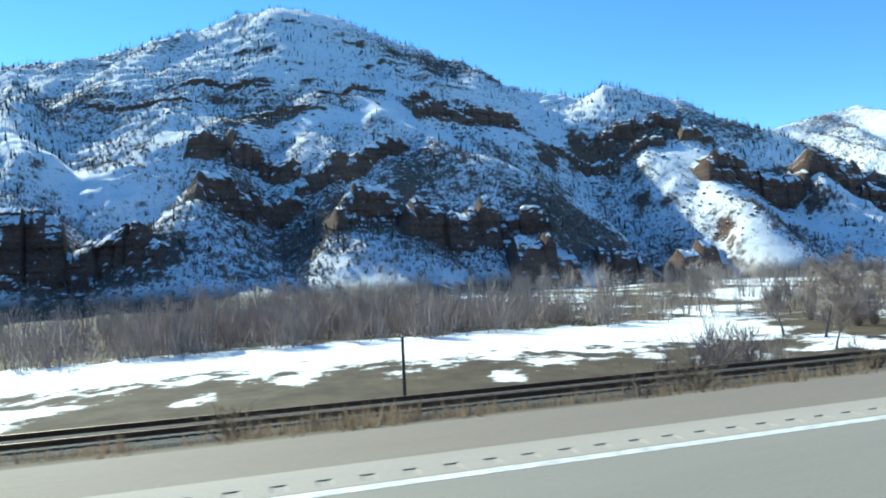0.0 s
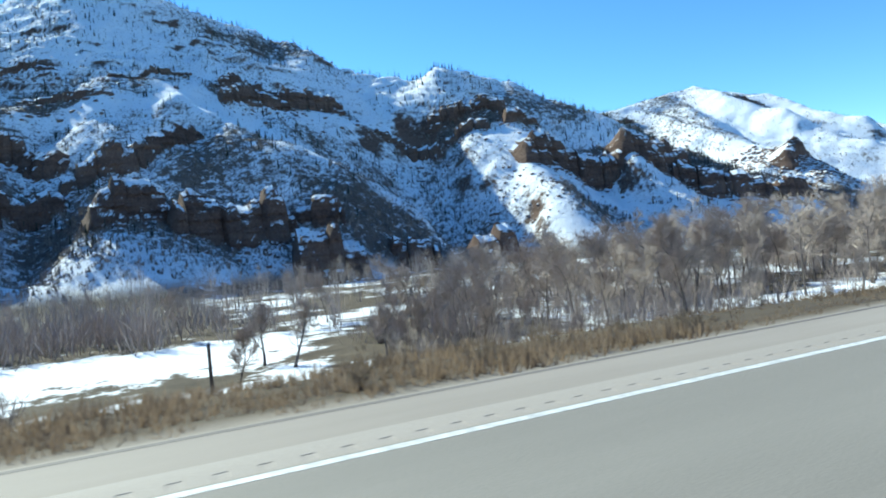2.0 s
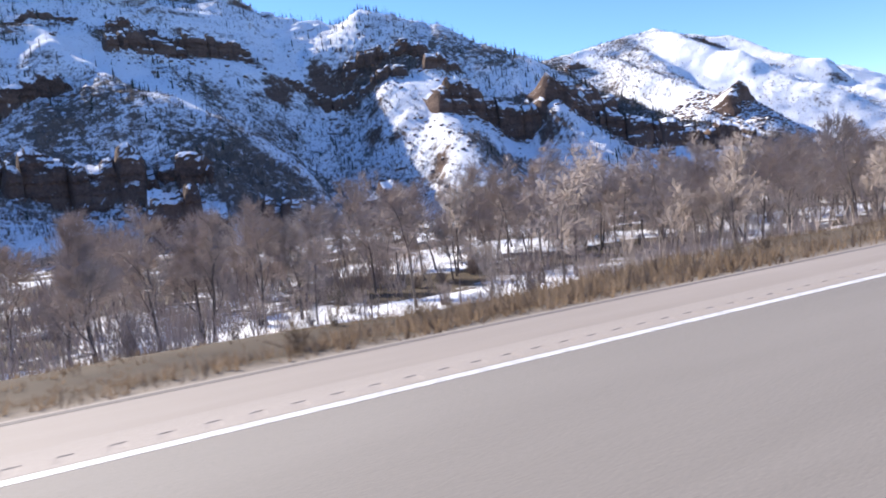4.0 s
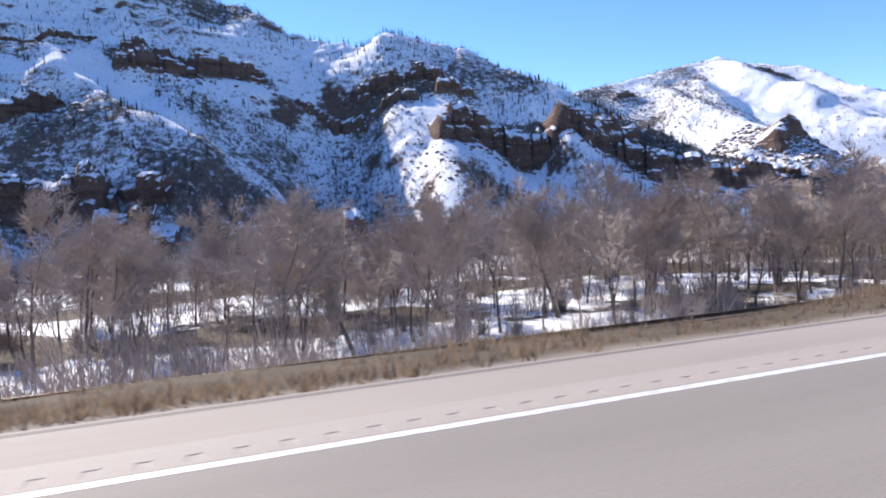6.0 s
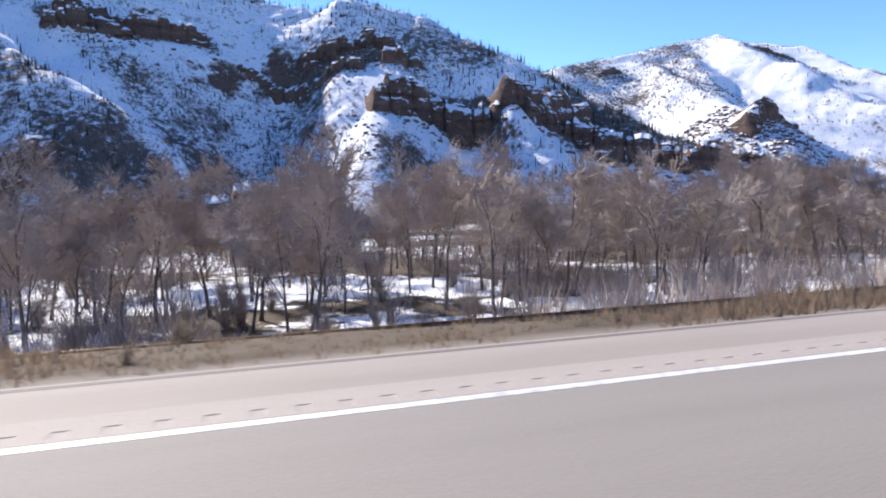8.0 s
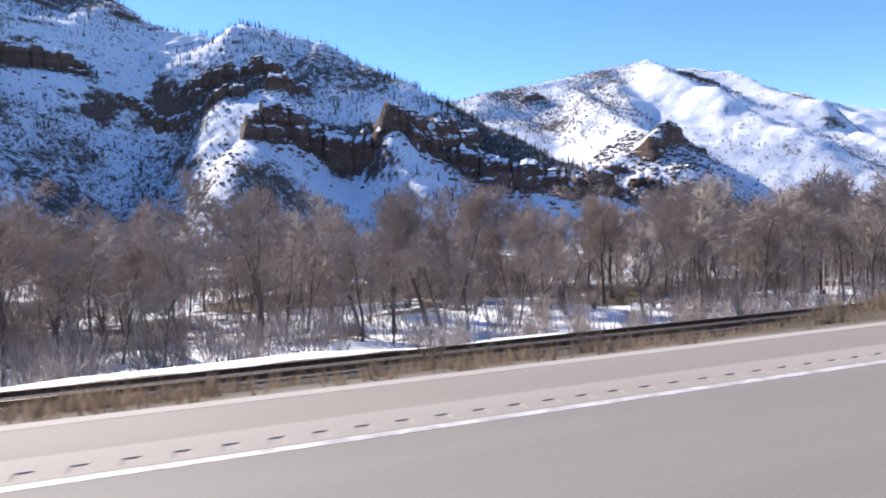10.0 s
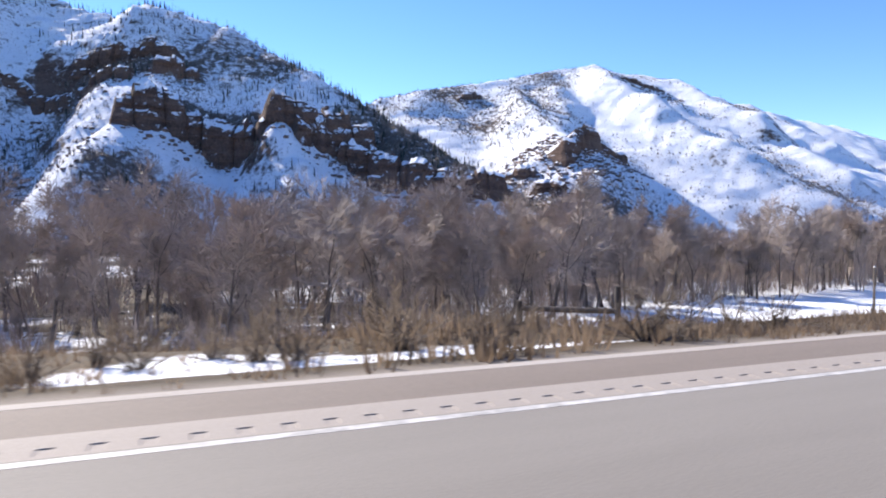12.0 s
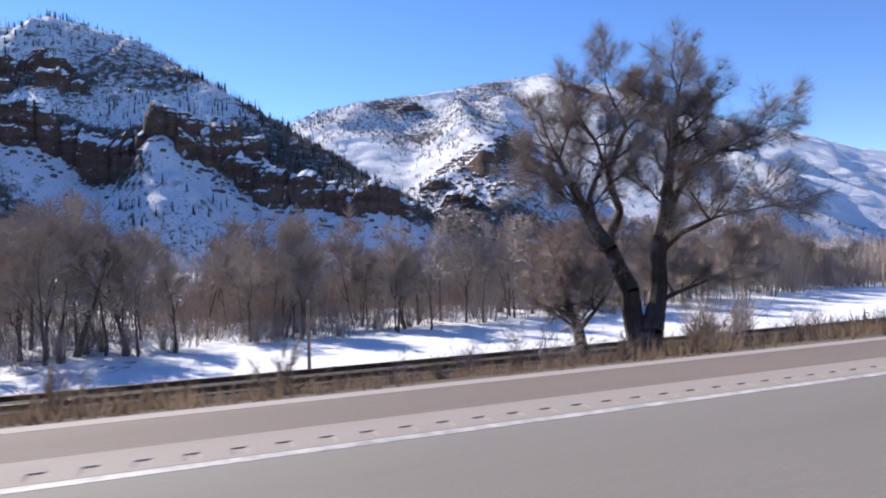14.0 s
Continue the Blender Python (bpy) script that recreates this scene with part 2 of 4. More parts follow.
# crests as lines of x, y, z with the steepness of their flanks
CRESTS = [
    (0.74, [(-900, 640, 125), (-420, 610, 170), (-180, 600, 181), (-93, 600, 195), (-40, 600, 215), (31, 600, 238), (70, 595, 236), (140, 585, 211), (190, 555, 186), (228, 520, 156), (258, 485, 136), (278, 472, 144), (300, 466, 140), (330, 448, 127), (350, 428, 111), (372, 406, 95), (396, 380, 77), (415, 352, 58), (438, 318, 34), (470, 280, -6)]),
    (1.00, [(31, 600, 236), (60, 480, 150), (89, 405, 104), (110, 370, 80), (150, 325, 50), (185, 290, 22), (212, 262, -6)]),
    (0.90, [(-180, 600, 180), (-130, 480, 125), (-105, 380, 80), (-90, 300, 35), (-80, 250, -6)]),
    (0.78, [(0, 420, 97), (-8, 350, 60), (-20, 300, 36), (-34, 262, -6)]),
    (0.75, [(60, 400, 94), (48, 330, 48), (54, 290, 30), (70, 262, -6)]),
    (0.80, [(330, 448, 121), (300, 385, 72), (284, 362, 60), (272, 340, 52), (262, 314, 37), (250, 288, 15), (242, 264, -6)]),
    (1.00, [(372, 406, 89), (349, 352, 60), (346, 328, 53), (352, 308, 38), (362, 290, 19), (374, 262, -6)]),
    (0.52, [(360, 760, 84), (440, 625, 104), (459, 602, 113), (516, 600, 131), (614, 620, 153), (731, 646, 183), (803, 650, 177), (921, 650, 154), (993, 650, 145), (1114, 650, 136), (1245, 650, 120), (1700, 660, 92)]),
    (0.66, [(614, 620, 149), (565, 470, 93), (534, 378, 60), (522, 336, 34), (510, 290, -6)]),
    (0.62, [(731, 646, 180), (762, 545, 108), (776, 470, 42), (770, 400, 6)]),
    (0.62, [(921, 650, 150), (960, 520, 76), (985, 420, 5)]),
]
# rock outcrops: the plan line of the foot, from and to, and the height of the face
CLIFFS = [
    (-100, 262, -54, 269, 23), (-57, 274, -31, 262, 15),
    (-24, 374, -3, 373, 15), (-4, 363, 10, 366, 13), (13, 357, 26, 348, 11),
    (-14, 300, 4, 314, 15), (4, 320, 26, 329, 11),
    (41, 287, 70, 294, 17), (70, 283, 92, 288, 18), (94, 289, 116, 289, 19), (121, 294, 136, 286, 11),
    (29, 336, 56, 341, 12), (53, 340, 87, 363, 11),
    (114, 266, 138, 263, 21), (157, 271, 173, 266, 14), (192, 262, 213, 262, 18),
    (111, 413, 148, 424, 12), (145, 428, 190, 438, 13), (109, 427, 141, 433, 9),
    (48, 428, 95, 445, 5), (-45, 472, 21, 450, 5), (7, 418, 49, 405, 5), (-98, 472, -30, 446, 5),
    (249, 421, 274, 411, 11), (251, 403, 275, 390, 9), (280, 414, 298, 404, 11), (290, 386, 308, 382, 10),
    (275, 343, 310, 347, 19), (306, 346, 332, 336, 18), (337, 333, 366, 336, 16), (362, 333, 391, 335, 19),
    (211, 424, 244, 407, 9), (355, 328, 377, 331, 15), (376, 326, 397, 308, 17), (395, 310, 422, 292, 15), (424, 291, 450, 284, 13),
    (518, 351, 550, 361, 15), (550, 364, 578, 374, 10), (484, 328, 494, 312, 8), (483, 357, 492, 346, 8),
    (541, 571, 560, 570, 8), (709, 556, 766, 566, 6),
]
# long ribs down the far mountain: plan line, half width and height
RIBS = [(708, 596, 682, 480, 34, 13), (682, 480, 676, 384, 32, 13), (676, 384, 690, 318, 28, 9), (800, 590, 786, 450, 32, 14), (786, 450, 768, 345, 30, 11), (950, 620, 951, 448, 36, 13), (880, 600, 862, 440, 28, 10), (642, 567, 590, 450, 22, 9)]
# fans of scree at the mountain's foot: place, height and steepness
FANS = [(-10, 264, 9, 0.45), (8, 252, 3, 0.32), (20, 250, 2, 0.30), (52, 262, 8, 0.45), (66, 258, 3, 0.35)]
# smooth tongues of snow and dark thickets, as plan lines with their half width
TONGUES = [(88, 410, 124, 374, 20), (124, 374, 164, 332, 19), (164, 332, 204, 285, 18), (292, 340, 318, 300, 16), (345, 335, 372, 300, 14), (284, 362, 262, 318, 17), (262, 318, 244, 272, 15), (10, 395, 70, 400, 12)]
# the first thicket is added scrub colour, standing in for shade past the terminator
THICKETS = [(-75, 400, -35, 362, 26), (-95, 290, -30, 285, 26), (-30, 285, 40, 275, 22), (60, 268, 110, 262, 12), (212, 330, 252, 405, 26), (-70, 282, 130, 276, 18), (20, 300, 100, 296, 24), (130, 300, 150, 282, 16), (380, 330, 430, 315, 22), (425, 325, 478, 366, 22), (470, 340, 500, 350, 14), (396, 335, 440, 300, 16), (440, 300, 468, 276, 16), (790, 620, 900, 520, 14), (700, 560, 760, 480, 8), (480, 610, 560, 450, 44), (42, 268, 60, 262, 22), (-30, 272, 0, 262, 18), (-120, 452, -60, 425, 26), (100, 280, 180, 272, 18), (-100, 330, -40, 290, 26), (-20, 330, 40, 310, 20), (620, 600, 600, 500, 30)]
# gullies between the spurs: plan line, half width and depth
GULLIES = [(232, 395, 206, 290, 30, 30), (308, 338, 300, 285, 20, 11), (326, 336, 334, 290, 15, 11), (385, 330, 392, 290, 16, 8), (20, 380, 10, 300, 16, 6)]
FLOOR = -8.0


# bare rocky ground with dark growth, as plan lines with their half width
BARE = [(300, 352, 352, 346, 12), (352, 346, 400, 330, 17), (378, 350, 430, 314, 20), (425, 322, 472, 284, 22), (395, 384, 446, 330, 16), (-110, 275, -40, 272, 22), (248, 412, 304, 396, 14), (112, 424, 190, 440, 12)]


def along(x, y, lines):
    """1 on the lines, fading to 0 at their half width."""
    best = np.zeros(x.shape)
    for ax, ay, bx, by, wide in lines:
        dx, dy = bx - ax, by - ay
        s = np.clip(((x - ax) * dx + (y - ay) * dy) / (dx * dx + dy * dy), 0, 1)
        d = np.hypot(x - ax - s * dx, y - ay - s * dy) + 4 * fbm(x, y, 14, 2, 241)
        best = np.maximum(best, np.clip(2 * (1 - d / wide), 0, 1))
    return best


def mountain(x, y):
    wx = x + 7 * fbm(x, y, 60, 3, 11)
    wy = y + 7 * fbm(x, y, 60, 3, 23)
    h = np.full(x.shape, -60.0)
    for steep, line in CRESTS:
        for (ax, ay, az), (bx, by, bz) in zip(line, line[1:]):
            dx, dy = bx - ax, by - ay
            s = np.clip(((wx - ax) * dx + (wy - ay) * dy) / (dx * dx + dy * dy), 0, 1)
            d = np.sqrt((wx - ax - s * dx) ** 2 + (wy - ay - s * dy) ** 2 + 30) - 5.0
            one = az + s * (bz - az) - steep * d
            k = np.clip(0.5 + (h - one) / 10, 0, 1)
            h = one + (h - one) * k + 5 * k * (1 - k) * 0.5
    for ax, ay, bx, by, wide, deep in GULLIES:
        dx, dy = bx - ax, by - ay
        s = np.clip(((wx - ax) * dx + (wy - ay) * dy) / (dx * dx + dy * dy), 0, 1)
        h = h - deep * np.exp(-((wx - ax - s * dx) ** 2 + (wy - ay - s * dy) ** 2) / wide ** 2)
    for ax, ay, bx, by, wide, tall in RIBS:
        dx, dy = bx - ax, by - ay
        s = np.clip(((wx - ax) * dx + (wy - ay) * dy) / (dx * dx + dy * dy), 0, 1)
        d = np.sqrt((wx - ax - s * dx) ** 2 + (wy - ay - s * dy) ** 2 + 16)
        h = h + tall * np.clip(1 - d / wide, 0, 1)
    for ax, ay, az, steep in FANS:
        h = np.maximum(h, az - steep * np.hypot(wx - ax, wy - ay))
    return h


def bermed(x):
    """Where a low berm with tall grass hides the railway from the road."""
    return np.clip((x - 16) / 8, 0, 1) * np.clip((226 - x) / 10, 0, 1) * np.interp(x, [100, 150], [0.66, 0.45]) + np.interp(x, [268, 272, 276, 284, 292, 307, 314], [0.65, 0.5, 0.5, 0.62, 0.9, 0.9, 0.45]) * np.clip((x - 259) / 7, 0, 1) * np.clip((322 - x) / 8, 0, 1)


def land(x, y):
    """Height, and what covers it: red, snow in the valley; green, scrub; blue, hillside."""
    h = mountain(x, y)
    up = np.clip((h + 4) / 30, 0, 1)
    # thin beds of rock: treads and risers that follow the height
    beds = h + 9 * fbm(x, y, 70, 4, 31) + 0.04 * x
    step = 7.5
    ph = beds / step - np.floor(beds / step)
    riser = np.clip((ph - 0.5) / 0.28, 0, 1)
    tread = (riser * riser * (3 - 2 * riser) - ph) * step
    high = np.clip((h - 95) / 30, 0, 1) * np.clip((330 - x) / 60, 0, 1)
    where = np.clip(0.05 + 0.55 * high + 0.55 * fbm(x, y, 55, 4, 41), 0, 0.95) * np.clip((470 - x) / 60, 0.25, 1)
    tongue, thicket_at = along(x, y, TONGUES), along(x, y, THICKETS)
    where = where * (1 - tongue)
    h = h + up * (where * tread * 0.85 + (1 - 0.4 * np.clip((x - 470) / 60, 0, 1)) * (3.0 * fbm(x, y, 40, 4, 51) + (1 - 0.7 * tongue) * 1.1 * fbm(x, y, 8, 3, 61)))
    floor = FLOOR + 0.5 * fbm(x, y, 40, 3, 71)
    k = np.clip(0.5 + (floor - h) / 10, 0, 1)
    h = h + (floor - h) * k + 5 * k * (1 - k) * 0.5
    hill = np.clip((h - FLOOR - 3) / 5, 0, 1)
    # the road's bank, the bench of the railway and the valley floor
    bank = np.interp(y, [-4000, -400, -120, -40, -14, -9, -7.2, 6.1, 6.3, 7.2, 10, 15, 19, 20.4, 26.2, 29, 36, 42], [160, 90, 50, 18, 3, -0.7, -0.06, -0.06, -0.10, -0.2, -0.85, -2.3, -3.4, -3.62, -3.62, -4.6, -7.4, FLOOR])
    rough = np.clip((np.abs(y) - 6.5) / 4, 0, 1) * np.where((y > 19) & (y < 27), 0.25, 1)
    berm = bermed(x)
    bank = bank + berm * 0.85 * np.exp(-((y - 11.5) / 2.8) ** 2) * (1 + 0.25 * fbm(x, y, 9, 2, 251))
    bank = bank + np.clip(0.62 + 0.35 * fbm(x, y, 5, 3, 295), 0, 1.1) * np.clip((x - 228) / 12, 0, 1) * np.clip((276 - x) / 8, 0, 1) * np.exp(-((y - 28.2) / 1.4) ** 2)
    bank = bank + rough * (np.where(np.abs(y) < 20, 0.13, 0.28) * fbm(x, y, 6, 3, 81)) + np.where(y < -14, np.clip(-(y + 14) / 60, 0, 1) * 14 * fbm(x, y, 80, 4, 91), 0)
    w = np.clip((y - 36) / 8, 0, 1)
    z = bank * (1 - w) + h * w
    meadow = np.clip((78 - x) / 15, 0, 1)
    patchy = np.clip(0.62 + 0.75 * fbm(x, y, 24, 4, 101), 0, 1) * (1 - meadow) + 0.28 * meadow
    field = meadow * np.clip((y - 56) / 22, 0, 1) + np.clip((x - 322) / 10, 0, 1) * np.clip((y - 33) / 5, 0, 1) + 0.8 * np.clip((x - 225) / 10, 0, 1) * np.clip((284 - x) / 10, 0, 1) * np.clip((y - 26.5) / 2, 0, 1) * np.clip((57 - y) / 6, 0, 1)
    snow = np.clip(patchy * 0.85 + 0.65 * np.clip(field, 0, 1) * np.clip((94 - y) / 8, 0.2, 1), 0, 1) * np.clip((y - 26.5) / 6, 0, 1)
    snow = snow + 0.5 * np.clip((x - 74) / 8, 0, 1) * np.clip((222 - x) / 20, 0, 1) * np.clip((y - 36) / 3, 0, 1) * np.clip((60 - y) / 6, 0, 1)
    snow = snow + meadow * np.clip((y - 34) / 6, 0, 1) * np.clip((66 - y) / 8, 0, 1) * np.clip(-0.16 + 0.011 * (y - 34) + 0.8 * fbm(x * 0.3, y, 1.3, 3, 281), 0, 0.6)
    snow = snow + np.clip((x - 274) / 3, 0, 1) * np.clip((311 - x) / 4, 0, 1) * np.clip((y - 7.3) / 0.6, 0, 1) * np.clip((11 - y) / 2, 0, 1) * np.clip(0.25 + 1.3 * fbm(x, y, 2.0, 3, 271), 0, 0.8)
    snow = snow + (1.15 + 0.5 * fbm(x, y, 5, 3, 297)) * np.clip((x - 226) / 14, 0, 1) * np.clip((274 - x) / 6, 0, 1) * np.clip((y - 26.4) / 0.8, 0, 1) * np.clip((32 - y) / 2, 0, 1)
    scrub = np.clip(0.46 + 0.5 * fbm(x, y, 60, 3, 111) - 0.20 * np.clip((x - 420) / 60, 0, 1) + 0.05 * np.clip((70 - h) / 60, 0, 1) + 0.09 * thicket_at - 0.6 * tongue + 0.6 * along(x, y, BARE), 0, 1)
    return z, snow, scrub, hill


def spread(stops):
    """Grid lines from runs of (start, end, spacing)."""
    out = []
    for a, b, s in stops:
        out.extend(np.linspace(a, b, max(1, round((b - a) / s)), endpoint=False))
    return np.array(out + [stops[-1][1]])


gx = spread([(-4000, -900, 155), (-900, -300, 20), (-300, 480, 2.9), (480, 900, 4.0), (900, 1300, 5), (1300, 1900, 20), (1900, 4500, 130)])
gy = spread([(-4000, -400, 180), (-400, -60, 20), (-60, -8, 4), (-8, 8, 0.8), (8, 40, 1.0), (40, 220, 5), (220, 560, 2.3), (560, 620, 3), (620, 780, 5), (780, 1200, 30), (1200, 4500, 165)])
X, Y = np.meshgrid(gx, gy)
Z, SNOW, SCRUB, HILL = land(X, Y)
nx, ny = len(gx), len(gy)
co = np.stack([X, Y, Z], -1).reshape(-1, 3)
i = (np.arange(ny - 1)[:, None] * nx + np.arange(nx - 1)).ravel()
quads = np.stack([i, i + 1, i + nx + 1, i + nx], 1)
me = bpy.data.meshes.new("ground")
me.vertices.add(len(co))
me.vertices.foreach_set("co", co.ravel())
me.loops.add(quads.size)
me.loops.foreach_set("vertex_index", quads.ravel())
me.polygons.add(len(quads))
me.polygons.foreach_set("loop_start", np.arange(len(quads)) * 4)
me.update(calc_edges=True)
cover = me.color_attributes.new("cover", "FLOAT_COLOR", "POINT")
cover.data.foreach_set("color", np.stack([SNOW, SCRUB, HILL, np.clip(1 - (np.abs(Y) - 6.2) / 0.4, 0, 1)], -1).ravel())
me.polygons.foreach_set("use_smooth", np.ones(len(quads), dtype=bool))
me.materials.append(MAT["terrain"])
ground = tagged(new("ground", me), "snowy mountainside of red rock above a snow-patched valley floor", "ground", kind="structure")


def cliff_face(ax, ay, bx, by, tall, seed):
    """A buttress of jointed, bedded rock that stands out of the slope: blocks of uneven height with cracks between them, rounded tops and snowy ledges."""
    r = random.Random(seed)
    long = math.hypot(bx - ax, by - ay)
    tx, ty = (bx - ax) / long, (by - ay) / long
    s = np.arange(-5, long + 5, 0.8)
    edges = [-6.0]
    while edges[-1] < long + 6:
        edges.append(edges[-1] + r.uniform(3.5, 6.0 + 0.6 * tall))
    edges = np.array(edges)
    which = np.clip(np.searchsorted(edges, s) - 1, 0, len(edges) - 2)
    lift = np.array([r.uniform(0.88, 1.03) for _ in edges])[which]
    jut = np.array([r.gauss(0, 0.05 * tall) for _ in edges])[which]
    near = np.minimum(s - edges[which], edges[which + 1] - s)
    wide = edges[which + 1] - edges[which]
    dome = np.clip(near / (0.3 * wide), 0, 1) ** 0.5
    crack = np.exp(-near / 0.5) * (0.3 + 0.7 * np.array([r.random() for _ in edges])[which])
    middle = np.clip(0.5 * (edges[:-1] + edges[1:]), -2, long + 2)
    taper = np.clip((middle + 5) / (5 + 0.3 * long), 0, 1) * np.clip((long + 5 - middle) / (5 + 0.3 * long), 0, 1)
    ends = (0.35 + 0.65 * np.sqrt(taper))[which] * np.clip((s + 5) / 3, 0, 1) * np.clip((long + 4.2 - s) / 3, 0, 1)

    def at(q):
        return ax + tx * s - ty * q, ay + ty * s + tx * q

    ground = land(*at(s * 0))[0]
    smooth = np.convolve(np.pad(ground, 4, mode="edge"), np.ones(9) / 9, "valid")
    top = smooth + tall * (lift - 0.10 + 0.10 * dome) * ends + 0.11 * tall * fbm(s, s * 0, 7, 4, seed, 0.6) - 3.0 * (1 - ends)
    foot = land(*at(s * 0 - 0.3 * tall))[0] - 1.5
    steps = max(7, round(tall / 0.8))
    top = np.maximum(top, foot + 0.2)
    rows = []
    for k in range(steps + 1):
        v = k / steps
        z = foot + v * (top - foot)
        bed = z + 1.2 * fbm(s, s * 0 + 7, 24, 2, seed + 1) + 0.4 * fbm(s, z, 6, 2, seed + 2)
        shelf = np.floor(bed / 2.6)
        out = jut + 0.7 * fbm(shelf * 31.7 + s * 0.11, shelf * 17.3, 1.9, 2, seed + 3) + 0.09 * tall * fbm(s, z * 0.6, 9, 3, seed + 4) + 0.6 * fbm(s, z * 0.5, 2.6, 3, seed + 5)
        out = out + 0.07 * tall * dome - 1.3 * crack - 0.55 * (bed / 2.6 - shelf)
        q = -out + 0.22 * tall * v + 0.22 * tall * max(0.0, (v - 0.72) / 0.28) ** 2 - 0.25 * tall
        x, y = at(q)
        rows.append((x, y, z))
    for k in (0.12, 0.3, 0.55, 0.8, 1.0):
        x, y = at(q + k * (tall / 0.6 + 3))
        below = land(x, y)[0] - 1.2
        rows.append((x, y, np.where(below > top, below, top + (below - top) * min(1.0, 1.7 * k) + 0.05 * tall * fbm(x, y, 4, 2, seed + 7) * (1 - k))))
    n, co = len(s), np.stack([np.stack(c, 1) for c in rows])
    q = (np.arange(len(rows) - 1)[:, None] * n + np.arange(n - 1)).ravel()
    me = bpy.data.meshes.new("rock_cliff")
    me.from_pydata(co.reshape(-1, 3).tolist(), [], np.stack([q, q + 1, q + n + 1, q + n], 1).tolist())
    cover = me.color_attributes.new("cover", "FLOAT_COLOR", "POINT")
    cover.data.foreach_set("color", np.tile(np.array([0.0, 0.15, 1.0, 0.0]), n * len(rows)))
    me.materials.append(MAT["terrain"])
    return tagged(new("rock_cliff", me), "craggy red-brown cliff of bedded rock with snowy ledges", "cliff", "red rock cliffs", kind="structure")


for k, line in enumerate(CLIFFS):
    cliff_face(*line, 400 + 10 * k)


def height(x, y):
    return float(land(np.array([float(x)]), np.array([float(y)]))[0][0])


# ---- road ----
ROAD_FROM, ROAD_TO = -400.0, 1600.0


def strip(name, y0, y1, z, mat, label, step=20.0, thick=0.12, category="road", x0=ROAD_FROM, x1=ROAD_TO):
    xs = np.linspace(x0, x1, max(2, round((x1 - x0) / step) + 1))
    v, f = [], []
    for x in xs:
        v += [(x, y0, z), (x, y1, z), (x, y1, z - thick), (x, y0, z - thick)]
    for k in range(len(xs) - 1):
        a = 4 * k
        for e in range(4):
            b = (e + 1) % 4
            f.append((a + e, a + 4 + e, a + 4 + b, a + b))
    f += [(0, 1, 2, 3), (len(v) - 1, len(v) - 2, len(v) - 3, len(v) - 4)]
    f = [tuple(reversed(q)) for q in f]
    return tagged(link(name, v, f, mat), label, category, kind="structure")


road = strip("road", -5.9, 4.60, 0.0, MAT["asphalt"], "grey worn asphalt two-lane highway, dry and sunlit")
strip("road_edge_line", 4.46, 4.57, 0.002, MAT["line"], "white painted edge line along the asphalt", thick=0.003, category="road marking", x1=240)
strip("road_edge_line", 4.47, 4.57, 0.002, MAT["worn"], "worn dull white edge line along the asphalt", thick=0.003, category="road marking", x0=240)
strip("road_centre_line", 0.74, 0.86, 0.006, MAT["yellow"], "yellow painted centre line on the asphalt", thick=0.003, category="road marking")
strip("shoulder_seam", 6.00, 6.09, -0.002, MAT["seam"], "dark tar seam along the asphalt shoulder", thick=0.003, category="shoulder", x0=40, x1=210)
strip("shoulder_edge", 5.95, 6.13, -0.002, MAT["gravel"], "pale gravel lip along the outer edge of the shoulder", thick=0.003, category="shoulder", x0=215, x1=425)
strip("road_shoulder", 5.12, 6.15, -0.004, MAT["shoulder"], "gravelly asphalt road shoulder, pale in places and brown elsewhere", category="shoulder")


def trough_shape(v, f, x, deep):
    """One foot of the strip with its milled trough."""
    y0, y1, y2, y3 = 4.60, 4.66, 4.82, 5.12
    pitch, width, z, o = 0.3048, 0.12, -0.002, len(v)
    for cx in (x, x + pitch - width, x + pitch):
        v += [(cx, y0, z), (cx, y1, z), (cx, y2, z), (cx, y3, z)]
    a, b, c = o, o + 4, o + 8
    for p, q in ((a, b), (b, c)):
        for e in range(3):
            if p == b and e == 1:
                continue
            f.append((p + e, q + e, q + e + 1, p + e + 1))
    m, xm = len(v), x + pitch - width / 2
    v += [(xm - 0.04, y1 + 0.01, z - deep), (xm + 0.04, y1 + 0.01, z - deep), (xm + 0.04, y2 - 0.01, z - deep), (xm - 0.04, y2 - 0.01, z - deep)]
    f += [(m, m + 1, m + 2, m + 3), (b + 1, c + 1, m + 1, m), (c + 1, c + 2, m + 2, m + 1), (c + 2, b + 2, m + 3, m + 2), (b + 2, b + 1, m, m + 3)]


def rumble_strip():
    """The strip beside the line, milled with a shallow trough every foot; the clearest stretch in single pieces."""
    root = tagged(new("rumble_strip"), "pale asphalt rumble strip with milled troughs", "rumble strip", kind="structure")
    v, f = [], []
    trough_shape(v, f, 0.0, 0.009)
    one = data_of("trough", v, f, MAT["pale"])
    v, f = [], []
    for k in range(1500):
        x = -40 + k * 0.3048
        if 258 < x < 349:
            ob = new("trough", one)
            ob.parent, ob.location = root, (x, 0, 0)
        else:
            trough_shape(v, f, x, 0.0055 if 45 < x < 245 else 0.009)
    tagged(link("milled_strip", v, f, MAT["pale"], root), kind="stuff")


def data_of(name, v, f, mat):
    me = bpy.data.meshes.new(name)
    me.from_pydata(v, [], f)
    me.materials.append(mat)
    return me


rumble_strip()


# ---- trees ----


